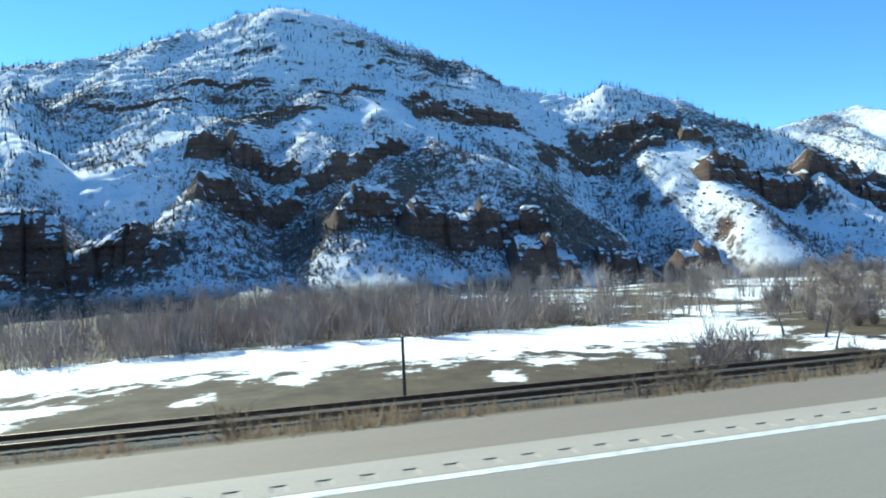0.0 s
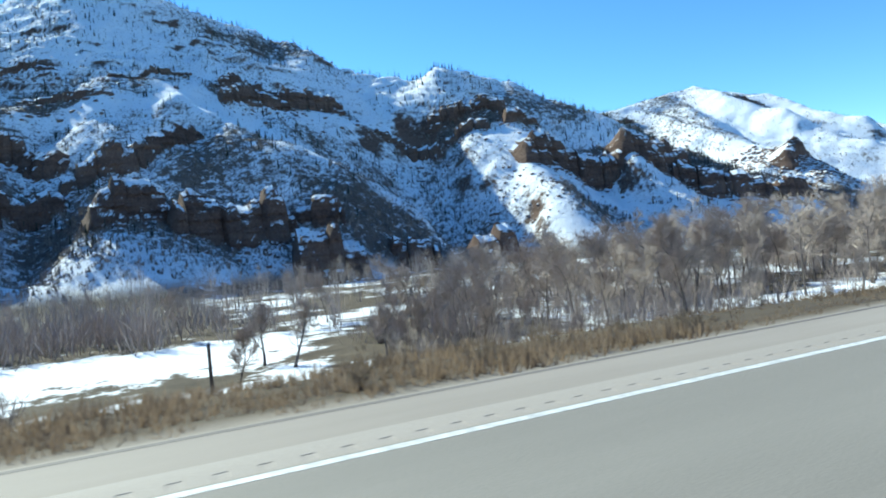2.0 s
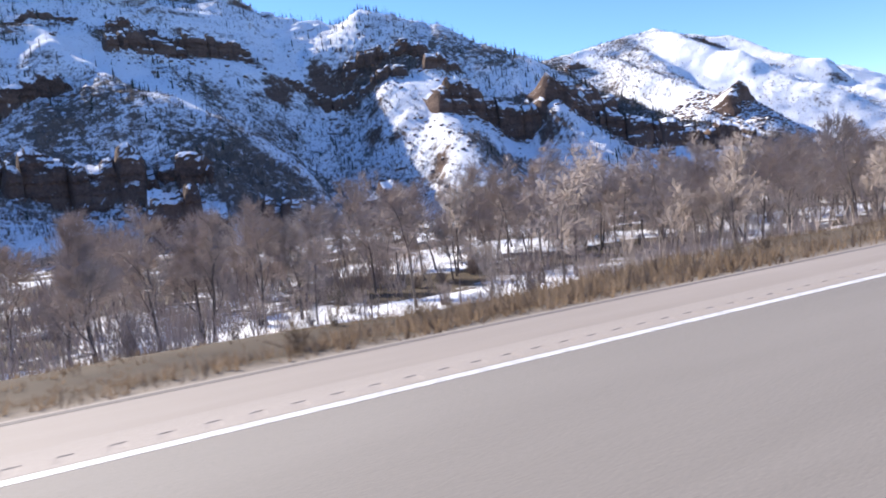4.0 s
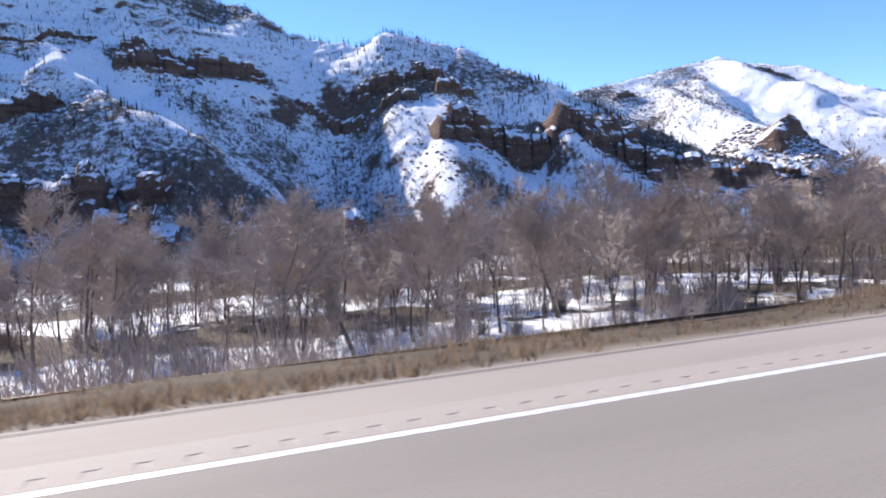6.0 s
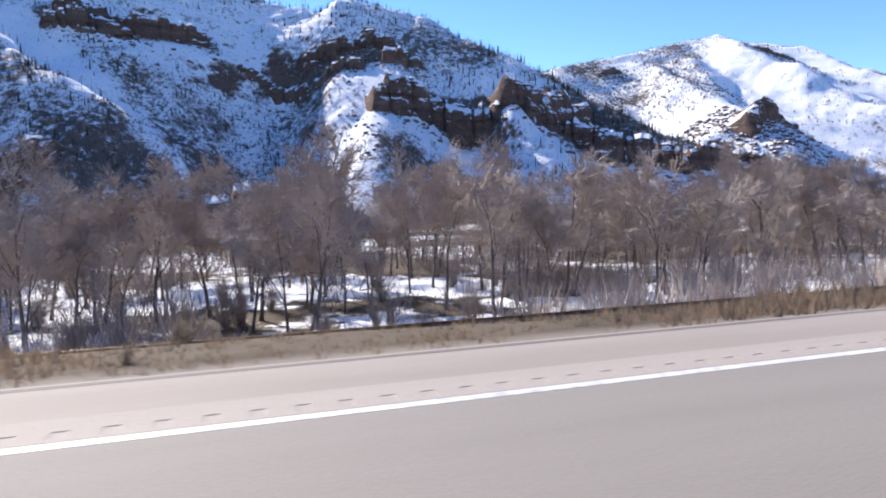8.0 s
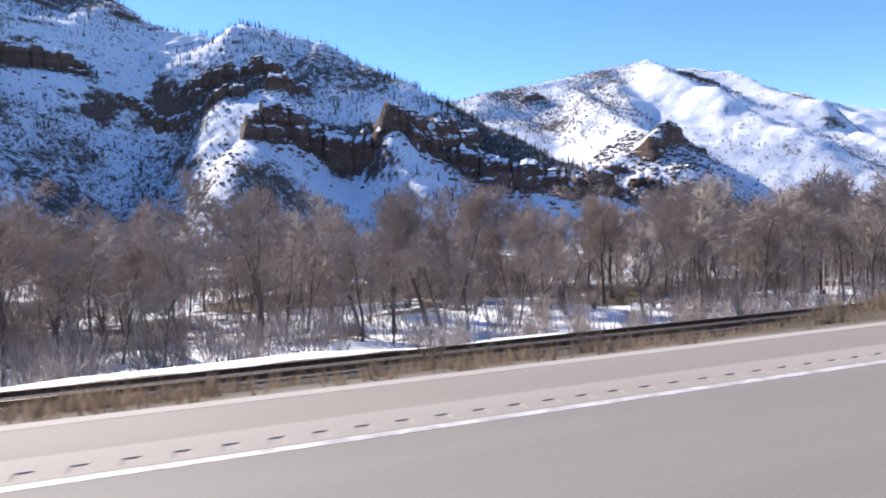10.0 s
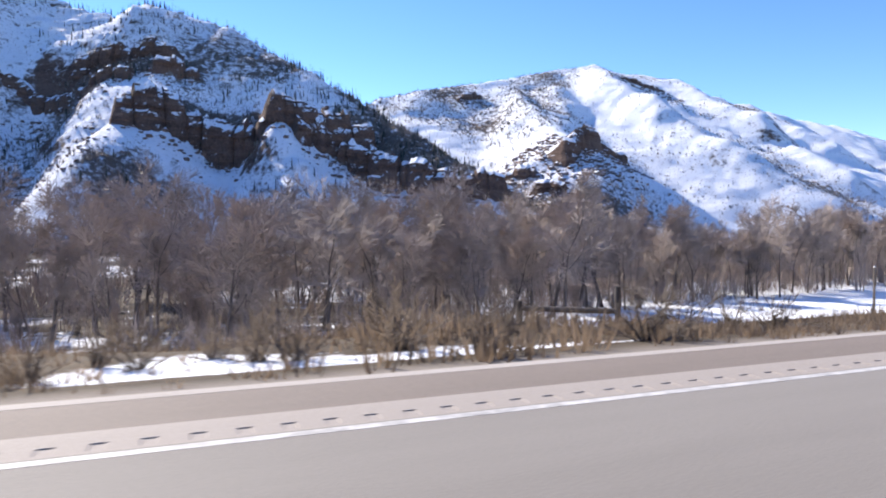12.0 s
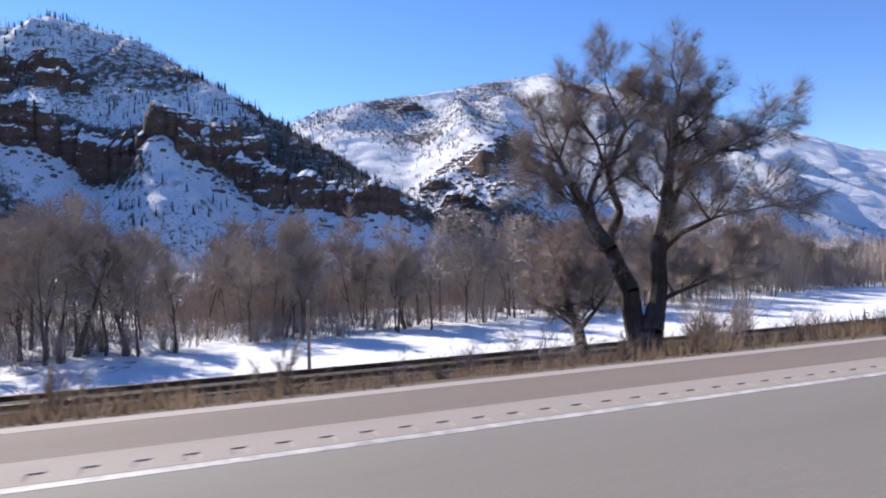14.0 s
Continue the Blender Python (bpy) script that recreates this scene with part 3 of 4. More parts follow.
def tube(v, f, a, b, ra, rb, sides):
    a, b = Vector(a), Vector(b)
    way = (b - a).normalized()
    side = way.orthogonal().normalized()
    up = way.cross(side)
    o = len(v)
    for c, r in ((a, ra), (b, rb)):
        for k in range(sides):
            t = 2 * math.pi * k / sides
            v.append(c + r * (math.cos(t) * side + math.sin(t) * up))
    for k in range(sides):
        j = (k + 1) % sides
        f.append((o + k, o + j, o + sides + j, o + sides + k))


def bent(rng, way, much):
    return (way + Vector((rng.gauss(0, much), rng.gauss(0, much), rng.gauss(0, much)))).normalized()


def bare_tree(rng, tall, thick, lean=0.10, low=0.25, limbs=6, spray=4, wide=0.5, fine=0.02, long_twig=0.75, slim=False, subs=3, skeleton=(), clear=2.6):
    """Two meshes: trunk with limbs, and the fine twigs. Grown from the foot upward."""
    tv, tf, cv, cf = [], [], [], []

    def twig(p, way, long, r):
        q = p + way * long
        side = way.orthogonal().normalized() * r
        o = len(cv)
        cv.extend([p - side, p + side, q])
        cf.append((o, o + 1, o + 2))

    def spray_of(p, way, long):
        for _ in range(spray):
            w = (bent(rng, way, 0.62) + Vector((0, 0, 0.1))).normalized()
            m = p + w * long * 0.4
            twig(p, w, long * rng.uniform(0.8, 1.2), fine * 1.2)
            for _ in range(subs):
                twig(m, bent(rng, w, 0.45), long * rng.uniform(0.45, 0.8), fine * 0.8)

    def limb(p, way, long, r, depth):
        n = 3
        for k in range(n):
            way = (bent(rng, way, 0.16) + Vector((0, 0, 0.12))).normalized()
            q = p + way * (long / n)
            r2 = r * 0.76
            if slim and depth == 2:
                twig(p, way, long / n * 1.3, r)
            else:
                tube(tv, tf, p, q, r, r2, 5 if depth == 0 else 3)
            p, r = q, r2
            if depth < 2:
                for _ in range(2):
                    limb(p, bent(rng, way, wide), long * rng.uniform(0.42, 0.62), r * 0.55, depth + 1)
            else:
                spray_of(p, way, long * long_twig)
        spray_of(p, way, long * long_twig * 0.9)

    for start, end, line in skeleton:
        deep, steps = rng.gauss(0, 0.35), len(line) - 1
        p = Vector((line[0][0], 0, line[0][1]))
        for k in range(1, steps + 1):
            f = k / steps
            q = Vector((line[k][0] + rng.gauss(0, 0.06), deep * 1.8 * f + rng.gauss(0, 0.18), line[k][1]))
            ra, rb = start + (end - start) * (k - 1) / steps, start + (end - start) * f
            mid = p.lerp(q, 0.5) + Vector((rng.gauss(0, 0.06), rng.gauss(0, 0.06), 0))
            tube(tv, tf, p, mid, ra * (1.25 if p.z < 0 else 1), (ra + rb) / 2, 9)
            tube(tv, tf, mid, q, (ra + rb) / 2, rb, 9)
            if f > 0.38 and q.z > clear:
                for _ in range(3 if f > 0.6 else 2):
                    a = rng.uniform(0, 2 * math.pi)
                    out = (0.35 * (q - p).normalized() + Vector((math.cos(a), math.sin(a), rng.uniform(-0.15, 0.7)))).normalized()
                    limb(mid.lerp(q, rng.random()), out, rng.uniform(1.1, 1.9) * (0.8 if q.z < 5 else 1.0), min(rb, 0.07) * 0.8, 1)
            p = q
        limb(p, (q - mid).normalized(), 1.5, end * 0.8, 1)
    if skeleton:
        return tv, tf, cv, cf
    p, way, r = Vector((0, 0, -0.4)), Vector((rng.gauss(0, lean), rng.gauss(0, lean), 1)).normalized(), thick
    n = 5
    for k in range(n):
        way = bent(rng, way, 0.07)
        q = p + way * (tall * 0.55 / n)
        tube(tv, tf, p, q, r * (1.25 if k == 0 else 1), r * 0.86, 7)
        p, r = q, r * 0.86
        if (k + 1) / n > low:
            for _ in range(max(1, round(limbs / n))):
                a = rng.uniform(0, 2 * math.pi)
                w = (way + wide * 1.2 * Vector((math.cos(a), math.sin(a), 0.3))).normalized()
                limb(p, w, tall * rng.uniform(0.24, 0.34), r * 0.55, 1)
    limb(p, way, tall * 0.42, r * 0.8, 0)
    return tv, tf, cv, cf


def tree_mesh(seed, crown="twig", **how):
    tv, tf, cv, cf = bare_tree(random.Random(seed), **how)
    return [data_of("trunk", tv, tf, MAT["bark"]), data_of("crown", cv, cf, MAT[crown])]


NEAR = [tree_mesh(100 + k, tall=10.0, thick=0.25 + 0.02 * k, low=0.45, wide=0.62, limbs=7, spray=6, fine=0.02, long_twig=0.95) for k in range(5)]
TALL = {crown.name: float(max(v.co.z for v in crown.vertices)) for _, crown in NEAR}
FAR = [tree_mesh(200 + k, tall=10.0, thick=0.16, low=0.45, wide=0.62, limbs=7, spray=3, subs=2, fine=0.032, long_twig=1.0, slim=True) for k in range(5)]

BACK = [tree_mesh(220 + k, tall=10.0, thick=0.16, low=0.45, wide=0.62, limbs=7, spray=2, subs=2, fine=0.042, long_twig=1.05, slim=True) for k in range(5)]


def bush_mesh(seed, tall=3.0, stems=30, spray=7, fine=0.012, mat="brush", fan=0.38):
    """Many stems fanning from one foot, and twigs along them."""
    r = random.Random(seed)
    sv, sf, cv, cf = [], [], [], []
    for _ in range(stems):
        a, out = r.uniform(0, 2 * math.pi), abs(r.gauss(0, fan))
        p = Vector((r.gauss(0, 0.05 * tall), r.gauss(0, 0.05 * tall), -0.1))
        way = Vector((math.cos(a) * out, math.sin(a) * out, 1)).normalized()
        long = tall * r.uniform(0.55, 1.0)
        for k in range(3):
            q = p + way * long / 3
            if k < 2:
                tube(sv, sf, p, q, 0.022 * (1 - 0.45 * k), 0.022 * (0.55 - 0.4 * k), 3)
            for _ in range(spray):
                w = bent(r, way, 0.5)
                s = w.orthogonal().normalized() * fine
                o, at = len(cv), p.lerp(q, r.random())
                cv.extend([at - s, at + s, at + w * tall * r.uniform(0.14, 0.32)])
                cf.append((o, o + 1, o + 2))
            p, way = q, bent(r, way, 0.14)
    return [data_of("stem", sv, sf, MAT["bark"]), data_of("crown", cv, cf, MAT[mat])]


BUSHES = [bush_mesh(300 + k) for k in range(4)]
SAGES = [bush_mesh(320 + k, 1.0, 14, 9, 0.009, "sage", 0.95) for k in range(3)]


def plant(meshes, x, y, size, turn, name="bare_tree", label="leafless grey-brown cottonwood on the snowy valley floor", group="valley trees", category="tree"):
    root = new(name)
    root.matrix_basis = pose(x, y, height(x, y), 0, 0, turn) @ Matrix.Scale(size, 4)
    for me in meshes:
        ob = new(me.name.split(".")[0], me)
        ob.parent = root
    return tagged(root, label, category, group)


rng = random.Random(5)
# stands of trees nearest the road: x, y and height of each
STANDS = [
    [(61, 65, 8.0), (57, 54, 7.0), (63, 61, 8.3), (72, 53, 7.7), (90, 50, 7.0), (96, 52, 8.8), (69, 53, 7.4), (77, 50, 6.4), (105, 55, 10.7), (98, 48, 12.1), (106, 55, 11.5), (129, 51, 6.2), (114, 59, 10.0)],
    [(160, 49, 9.1), (156, 50, 12.4), (166, 60, 11.3), (189, 53, 10.4), (172, 60, 12.1), (182, 58, 11.3), (198, 60, 11.0), (202, 57, 11.3), (206, 52, 9.3)],
    [(254, 58, 15.5), (263, 59, 11.5), (266, 59, 13.1), (270, 61, 13.7), (271, 60, 9.1), (281, 58, 12.1), (291, 56, 9.5), (232, 59, 11.5), (240, 55, 11.5), (227, 53, 10.7), (247, 50, 8.6), (269, 70, 15.0), (278, 73, 15.0)],
    [(293, 66, 14.3), (296, 69, 12.8), (305, 70, 12.9), (320, 90, 13.9), (330, 77, 12.5), (304, 65, 12.0), (312, 60, 12.4), (316, 57, 13.2), (322, 54, 8.7), (327, 53, 9.6), (330, 54, 12.0), (335, 59, 12.3)],
    [(350, 68, 11.0), (362, 69, 11.1), (398, 81, 8.1), (338, 64, 12.1), (342, 65, 12.6), (346, 66, 12.1), (357, 70, 10.0), (372, 68, 8.5), (388, 73, 8.8), (396, 72, 8.0)],
]
spots = []
for stand in STANDS:
    for x, y, tall in stand:
        spots.append((x, y))
        mesh = rng.choice(NEAR)
        plant(mesh, x, y, tall * (0.8 if x < 80 else 0.96 if x < 130 else 1.0) / TALL[mesh[1].name], rng.uniform(0, 360))


def wood_edge(x):
    """Where the woods begin beyond the eastern snowfield."""
    return np.interp(x, [322, 333, 342, 354, 380, 430, 520, 640], [50, 55, 60, 64, 66, 73, 86, 100])


def wooded(x, y):
    """How thickly trees stand at a place, 0 to 1, and their size."""
    if x <= 78:
        return (1.0 if y > 92 else 0.0), 0.6
    if x < 150:
        return (0.8 if y > 54 else 0.1 if y > 46 else 0.0), np.interp(x, [78, 110, 150], [0.64, 0.78, 0.95])
    if x < 335:
        return (1.0 if y > 52 else 0.3 if y > 44 and not 225 < x < 290 else 0.0), 0.98
    return (0.7 if y > wood_edge(x) + 6 else 0.0), 0.9


for _ in range(84):
    x = rng.uniform(322, 460)
    y = wood_edge(x) + 1 + 17 * rng.random() ** 1.4
    spots.append((x, y))
    plant(rng.choice(FAR), x, y, np.interp(x, [322, 340, 370, 460], [1.18, 1.15, 0.92, 0.85]) * rng.uniform(0.75, 1.08), rng.uniform(0, 360))

for _ in range(16):
    x, y = rng.uniform(303, 324), rng.uniform(45, 55)
    spots.append((x, y))
    plant(rng.choice(FAR), x, y, rng.uniform(0.75, 1.05), rng.uniform(0, 360))

def grove(name, spots, label):
    """Trees past counting, joined: each one a turned and sized copy of a far tree's trunk and crown."""
    kinds = []
    for trunk, crown in BACK:
        v, f, m = [], [], []
        for index, mesh in enumerate((trunk, crown)):
            o = len(v)
            v += [tuple(p.co) for p in mesh.vertices]
            for p in mesh.polygons:
                q = [o + c for c in p.vertices]
                f += [(q[0], q[k], q[k + 1]) for k in range(1, len(q) - 1)]
                m += [index] * (len(q) - 2)
        kinds.append((np.array(v), np.array(f), np.array(m)))
    vs, fs, ms, o = [], [], [], 0
    for x, y, size in spots:
        v, f, m = rng.choice(kinds)
        t = rng.uniform(0, 2 * math.pi)
        c, q = math.cos(t) * size, math.sin(t) * size
        vs.append(np.stack([v[:, 0] * c - v[:, 1] * q + x, v[:, 0] * q + v[:, 1] * c + y, v[:, 2] * size + height(x, y)], 1))
        fs.append(f + o)
        ms.append(m)
        o += len(v)
    vs, fs, ms = np.concatenate(vs), np.concatenate(fs), np.concatenate(ms)
    me = bpy.data.meshes.new(name)
    me.vertices.add(len(vs))
    me.vertices.foreach_set("co", vs.ravel())
    me.loops.add(fs.size)
    me.loops.foreach_set("vertex_index", fs.ravel())
    me.polygons.add(len(fs))
    me.polygons.foreach_set("loop_start", np.arange(len(fs)) * 3)
    me.polygons.foreach_set("material_index", ms)
    me.update(calc_edges=True)
    me.materials.append(MAT["bark"])
    me.materials.append(MAT["twig"])
    return tagged(new(name, me), label, "trees", kind="stuff")


tries, behind = 0, []
while len(behind) < 330 and tries < 30000:
    tries += 1
    x, y = rng.uniform(-60, 470), 46 + 52 * rng.random() ** 1.3
    d, size = wooded(x, y)
    if rng.random() > d or any((x - a) ** 2 + (y - b) ** 2 < 9 for a, b in spots):
        continue
    spots.append((x, y))
    behind.append((x, y, size * rng.uniform(0.7, 1.25)))
behind.sort(key=lambda p: p[1])
for x, y, size in behind[:130]:
    plant(rng.choice(FAR), x, y, size, rng.uniform(0, 360))
grove("valley_grove", behind[130:], "leafless grey-brown cottonwoods standing close in the valley")

tries, count = 0, 0
while count < 290 and tries < 30000:
    tries += 1
    x, y = rng.uniform(-60, 470), 30 + 55 * rng.random() ** 1.3
    if (x <= 66 and y < 90) or (x >= 324 and y < wood_edge(x) + 1) or (74 < x < 110 and y < 46) or (y < 44 and rng.random() > 0.8):
        continue
    count += 1
    plant(rng.choice(BUSHES), x, y, rng.uniform(0.6, 1.35), rng.uniform(0, 360), "willow_bush", "leafless brown willow thicket under the valley trees", "willow thickets", "bush")


for x, y, size in ((26.5, 38, 1.4), (28, 36.5, 1.6), (30.5, 38.5, 1.8), (31.5, 37, 1.6), (33, 40, 1.75), (34.5, 37.5, 1.5), (36, 41, 1.5), (42, 50, 1.3), (47, 43, 1.1)):
    plant(rng.choice(BUSHES), x, y, size, rng.uniform(0, 360), "willow_bush", "tall leafless willow bush in the snowy field", "willow thickets", "bush")

# the big tree by the road: two thick stems from one foot
big = tree_mesh(77, "cottonwood", tall=9.0, thick=0.34, spray=16, wide=0.85, fine=0.0055, long_twig=0.80, skeleton=[
    (0.45, 0.07, [(-0.10, -0.4), (-0.18, 1.5), (-0.53, 2.9), (-1.24, 4.3), (-1.95, 5.75), (-2.48, 6.8), (-2.9, 7.7)]),
    (0.13, 0.04, [(-1.6, 5.0), (-1.77, 6.1), (-1.4, 7.2), (-1.9, 8.6)]),
    (0.17, 0.04, [(-1.24, 4.3), (-0.7, 5.6), (-1.0, 7.0), (-0.55, 8.5), (-0.9, 9.5)]),
    (0.43, 0.06, [(0.12, -0.4), (0.18, 1.5), (0.44, 3.1), (0.53, 4.7), (0.7, 6.5), (0.9, 8.0), (1.06, 9.2)]),
    (0.15, 0.03, [(0.53, 4.7), (1.24, 6.1), (1.95, 7.2), (2.7, 7.6), (3.5, 7.6)]),
    (0.12, 0.03, [(0.7, 6.1), (1.6, 7.6), (1.8, 8.8)]),
    (0.12, 0.03, [(0.44, 3.8), (1.5, 4.8), (2.5, 5.3), (3.4, 5.5)]),
    (0.10, 0.03, [(0.4, 2.4), (1.4, 2.9), (2.5, 3.3)])])
plant(big, 363.2, 16.6, 0.88, -21.9, "cottonwood_tree", "large leafless cottonwood with a forked dark trunk beside the railway", "roadside trees")
leaning = tree_mesh(78, "cottonwood", tall=4.0, thick=0.27, spray=10, wide=0.8, fine=0.007, long_twig=0.6, clear=1.5, skeleton=[
    (0.27, 0.12, [(0.0, -0.3), (-0.3, 0.9), (-0.62, 1.9), (-0.8, 2.6)]),
    (0.09, 0.03, [(-0.5, 1.5), (0.1, 2.2), (0.45, 2.8)]),
    (0.08, 0.03, [(-0.62, 1.9), (-1.2, 2.4), (-1.5, 2.8)])])
plant(leaning, 361.6, 16.9, 0.9, -21.9, "leaning_tree", "small leaning dark leafless tree beside the large cottonwood", "roadside trees")
for x, y, size in ((390.5, 44.0, 1.5), (393.0, 45.5, 1.7), (395.5, 44.5, 1.6), (398.0, 46.0, 1.4)):
    plant(rng.choice(BUSHES), x, y, size, rng.uniform(0, 360), "willow_bush", "tall leafless willow bush in the snowy field", "willow thickets", "bush")


# ---- scattered growth, each kind one object ----


def scatter(name, points, shape, mat, label, category, seed):
    """Joins one copy of shape(rng) at every point: verts and faces from numpy."""
    r = random.Random(seed)
    kinds = [tuple(np.array(a, dtype=float if k == 0 else int) for k, a in enumerate(shape(r))) for _ in range(8)]
    vs, fs, o = [], [], 0
    for x, y, z, s in points:
        v, f = kinds[r.randrange(8)]
        t = r.uniform(0, 2 * math.pi)
        c, q = math.cos(t) * s, math.sin(t) * s
        vs.append(np.stack([v[:, 0] * c - v[:, 1] * q + x, v[:, 0] * q + v[:, 1] * c + y, v[:, 2] * s + z], 1))
        fs.append(f + o)
        o += len(v)
    vs, fs = np.concatenate(vs), np.concatenate(fs)
    me = bpy.data.meshes.new(name)
    me.vertices.add(len(vs))
    me.vertices.foreach_set("co", vs.ravel())
    me.loops.add(fs.size)
    me.loops.foreach_set("vertex_index", fs.ravel())
    me.polygons.add(len(fs))
    me.polygons.foreach_set("loop_start", np.arange(len(fs)) * 3)
    me.update(calc_edges=True)
    me.materials.append(mat)
    return tagged(new(name, me), label, category, kind="stuff")


def conifer(r):
    """A ragged spire of drooping triangles, 6 m tall, or a half-dead snag."""
    v, f = [], []
    tall, full = r.uniform(4.5, 8.5), r.uniform(0.1, 0.5)
    v += [(-0.12, 0, -0.6), (0.12, 0, -0.6), (0, 0, tall), (0, -0.12, -0.6), (0, 0.12, -0.6)]
    f += [(0, 1, 2), (3, 4, 2)]
    if r.random() < 0.6:
        for _ in range(5):
            a, z, w = r.uniform(0, 2 * math.pi), tall * r.uniform(0.3, 0.85), r.uniform(0.4, 1.1)
            o = len(v)
            v += [(0, 0, z), (0, 0, z + 0.3), (math.cos(a) * w, math.sin(a) * w, z + r.uniform(0.1, 0.8))]
            f.append((o, o + 1, o + 2))
        return v, f
    tiers = 6
    for k in range(tiers):
        z = tall * (0.12 + 0.8 * k / tiers)
        w = full * 1.5 * (1 - k / tiers) ** 0.8 + 0.15
        for j in range(5):
            a = r.uniform(0, 2 * math.pi)
            o = len(v)
            v += [(0, 0, z + tall * 0.17), (math.cos(a - 0.6) * w, math.sin(a - 0.6) * w, z - 0.2), (math.cos(a + 0.6) * w * 0.9, math.sin(a + 0.6) * w * 0.9, z - 0.35 * r.random())]
            f.append((o, o + 1, o + 2))
    return v, f


def thicket(r):
    """A low clump of leafless oak brush, 2 m tall."""
    v, f = [], []
    for _ in range(7):
        a, d = r.uniform(0, 2 * math.pi), abs(r.gauss(0, 0.8))
        x, y, w = math.cos(a) * d, math.sin(a) * d, r.uniform(0.12, 0.3)
        o = len(v)
        v += [(x - w, y, -0.3), (x + w, y + 0.1, -0.3), (x + r.gauss(0, 0.5), y + r.gauss(0, 0.5), r.uniform(0.9, 2.4))]
        f.append((o, o + 1, o + 2))
    return v, f


def tuft(r):
    v, f = [], []
    for _ in range(7):
        a, d = r.uniform(0, 2 * math.pi), 0.34 * r.random() ** 0.7
        x, y, w, lean = math.cos(a) * d, math.sin(a) * d, r.uniform(0.015, 0.034), r.uniform(0.02, 0.22)
        o = len(v)
        v += [(x - w, y, -0.05), (x + w, y, -0.05), (x + math.cos(a) * lean, y + math.sin(a) * lean, r.uniform(0.16, 0.46))]
        f.append((o, o + 1, o + 2))
    return v, f


def on_land(xs, ys, keep):
    z, snow, scrub, hill = land(xs, ys)
    k = keep(xs, ys, z, scrub, hill)
    return xs[k], ys[k], z[k]


nr = np.random.RandomState(9)
# dark conifers: thick along the crest, thin below
xs, ys = nr.uniform(-320, 900, 60000), nr.uniform(255, 780, 60000)


def dark_wood(x, y, z, scrub, hill):
    crest = np.clip(1 - np.abs(mountain(x, y + 14) - mountain(x, y - 14)) / 16, 0, 1) * (z > 55)
    main = np.clip((480 - x) / 60, 0.45, 1) * (1 - 0.8 * along(x, y, TONGUES))
    clump = np.clip(0.5 + 1.1 * fbm(x, y, 35, 3, 211), 0, 1)
    spur = along(x, y, [(366, 398, 440, 315, 28), (440, 315, 472, 280, 22), (330, 372, 372, 360, 12)])
    return nr.uniform(0, 1, len(x)) < (0.75 * spur + 0.85 * crest * (x < 720) + 0.30 * clump * (z > 8) + 0.05 * along(x, y, THICKETS) + 0.35 * along(x, y, BARE)) * main * hill


x, y, z = on_land(xs, ys, dark_wood)
scatter("mountain_conifers", [(a, b, c, nr.uniform(0.4, 1.0) * (0.55 if a > 470 else 1.0)) for a, b, c in zip(x, y, z)], conifer, MAT["needle"], "scattered dark conifers and snags on the snowy mountainside", "conifers", 21)


def brush_wood(x, y, z, scrub, hill):
    low = np.clip(1 - z / 150, 0.45, 1)
    return nr.uniform(0, 1, len(x)) < (np.clip(scrub - 0.20, 0, 1) * 1.2 * low + 0.5 * along(x, y, THICKETS) + 0.25 * along(x, y, BARE)) * hill


xs, ys = np.where(nr.uniform(0, 1, 150000) < 0.75, nr.uniform(-320, 480, 150000), nr.uniform(480, 900, 150000)), nr.uniform(225, 640, 150000)
x, y, z = on_land(xs, ys, brush_wood)
scatter("mountain_scrub", [(a, b, c, nr.uniform(0.4, 1.15)) for a, b, c in zip(x, y, z)], thicket, MAT["scrub"], "leafless brown oak scrub on the snowy slopes", "scrub", 22)



def boulder(r):
    """A squat angular block, half sunk."""
    bm = bmesh.new()
    bmesh.ops.create_icosphere(bm, subdivisions=1, radius=1.0)
    for v in bm.verts:
        v.co = v.co * r.uniform(0.65, 1.15)
        v.co.z *= 0.7
    bm.verts.ensure_lookup_table()
    out = [tuple(v.co) for v in bm.verts], [tuple(v.index for v in f.verts) for f in bm.faces]
    bm.free()
    return out


spill = []
for ax, ay, bx, by, tall in CLIFFS:
    many = round(math.hypot(bx - ax, by - ay) * (3.0 if ax > 480 else 0.8))
    f, down = nr.uniform(-0.1, 1.1, many), 3 + np.abs(nr.normal(0, 9 if ax < 480 else 14, many))
    long = math.hypot(bx - ax, by - ay)
    px, py = ax + f * (bx - ax) + down * (by - ay) / long, ay + f * (by - ay) - down * (bx - ax) / long
    spill += [(a, b, c, nr.uniform(0.4, 1.0) ** 2 * 2.2) for a, b, c in zip(px, py, land(px, py)[0])]
px, py = nr.uniform(488, 540, 320), nr.uniform(320, 410, 320)
spill += [(a, b, c, nr.uniform(0.5, 1.0) ** 2 * 3.0) for a, b, c in zip(px, py, land(px, py)[0]) if c > 0]
px, py = nr.uniform(236, 272, 90), nr.uniform(284, 352, 90)
spill += [(a, b, c, nr.uniform(0.35, 1.0) ** 2 * 1.7) for a, b, c in zip(px, py, land(px, py)[0])]
scatter("rockfall", spill, boulder, MAT["boulder"], "fallen red-brown boulders below the cliffs, capped with snow", "boulders", 27)

# far river woods at the mountain's foot
xs, ys = nr.uniform(-260, 900, 5600), nr.uniform(84, 245, 5600)
x, y, z = on_land(xs, ys, lambda x, y, z, s, h: nr.uniform(0, 1, len(x)) < np.clip(0.25 + 0.8 * fbm(x, y, 40, 2, 221), 0, 0.8) * (h < 0.9))


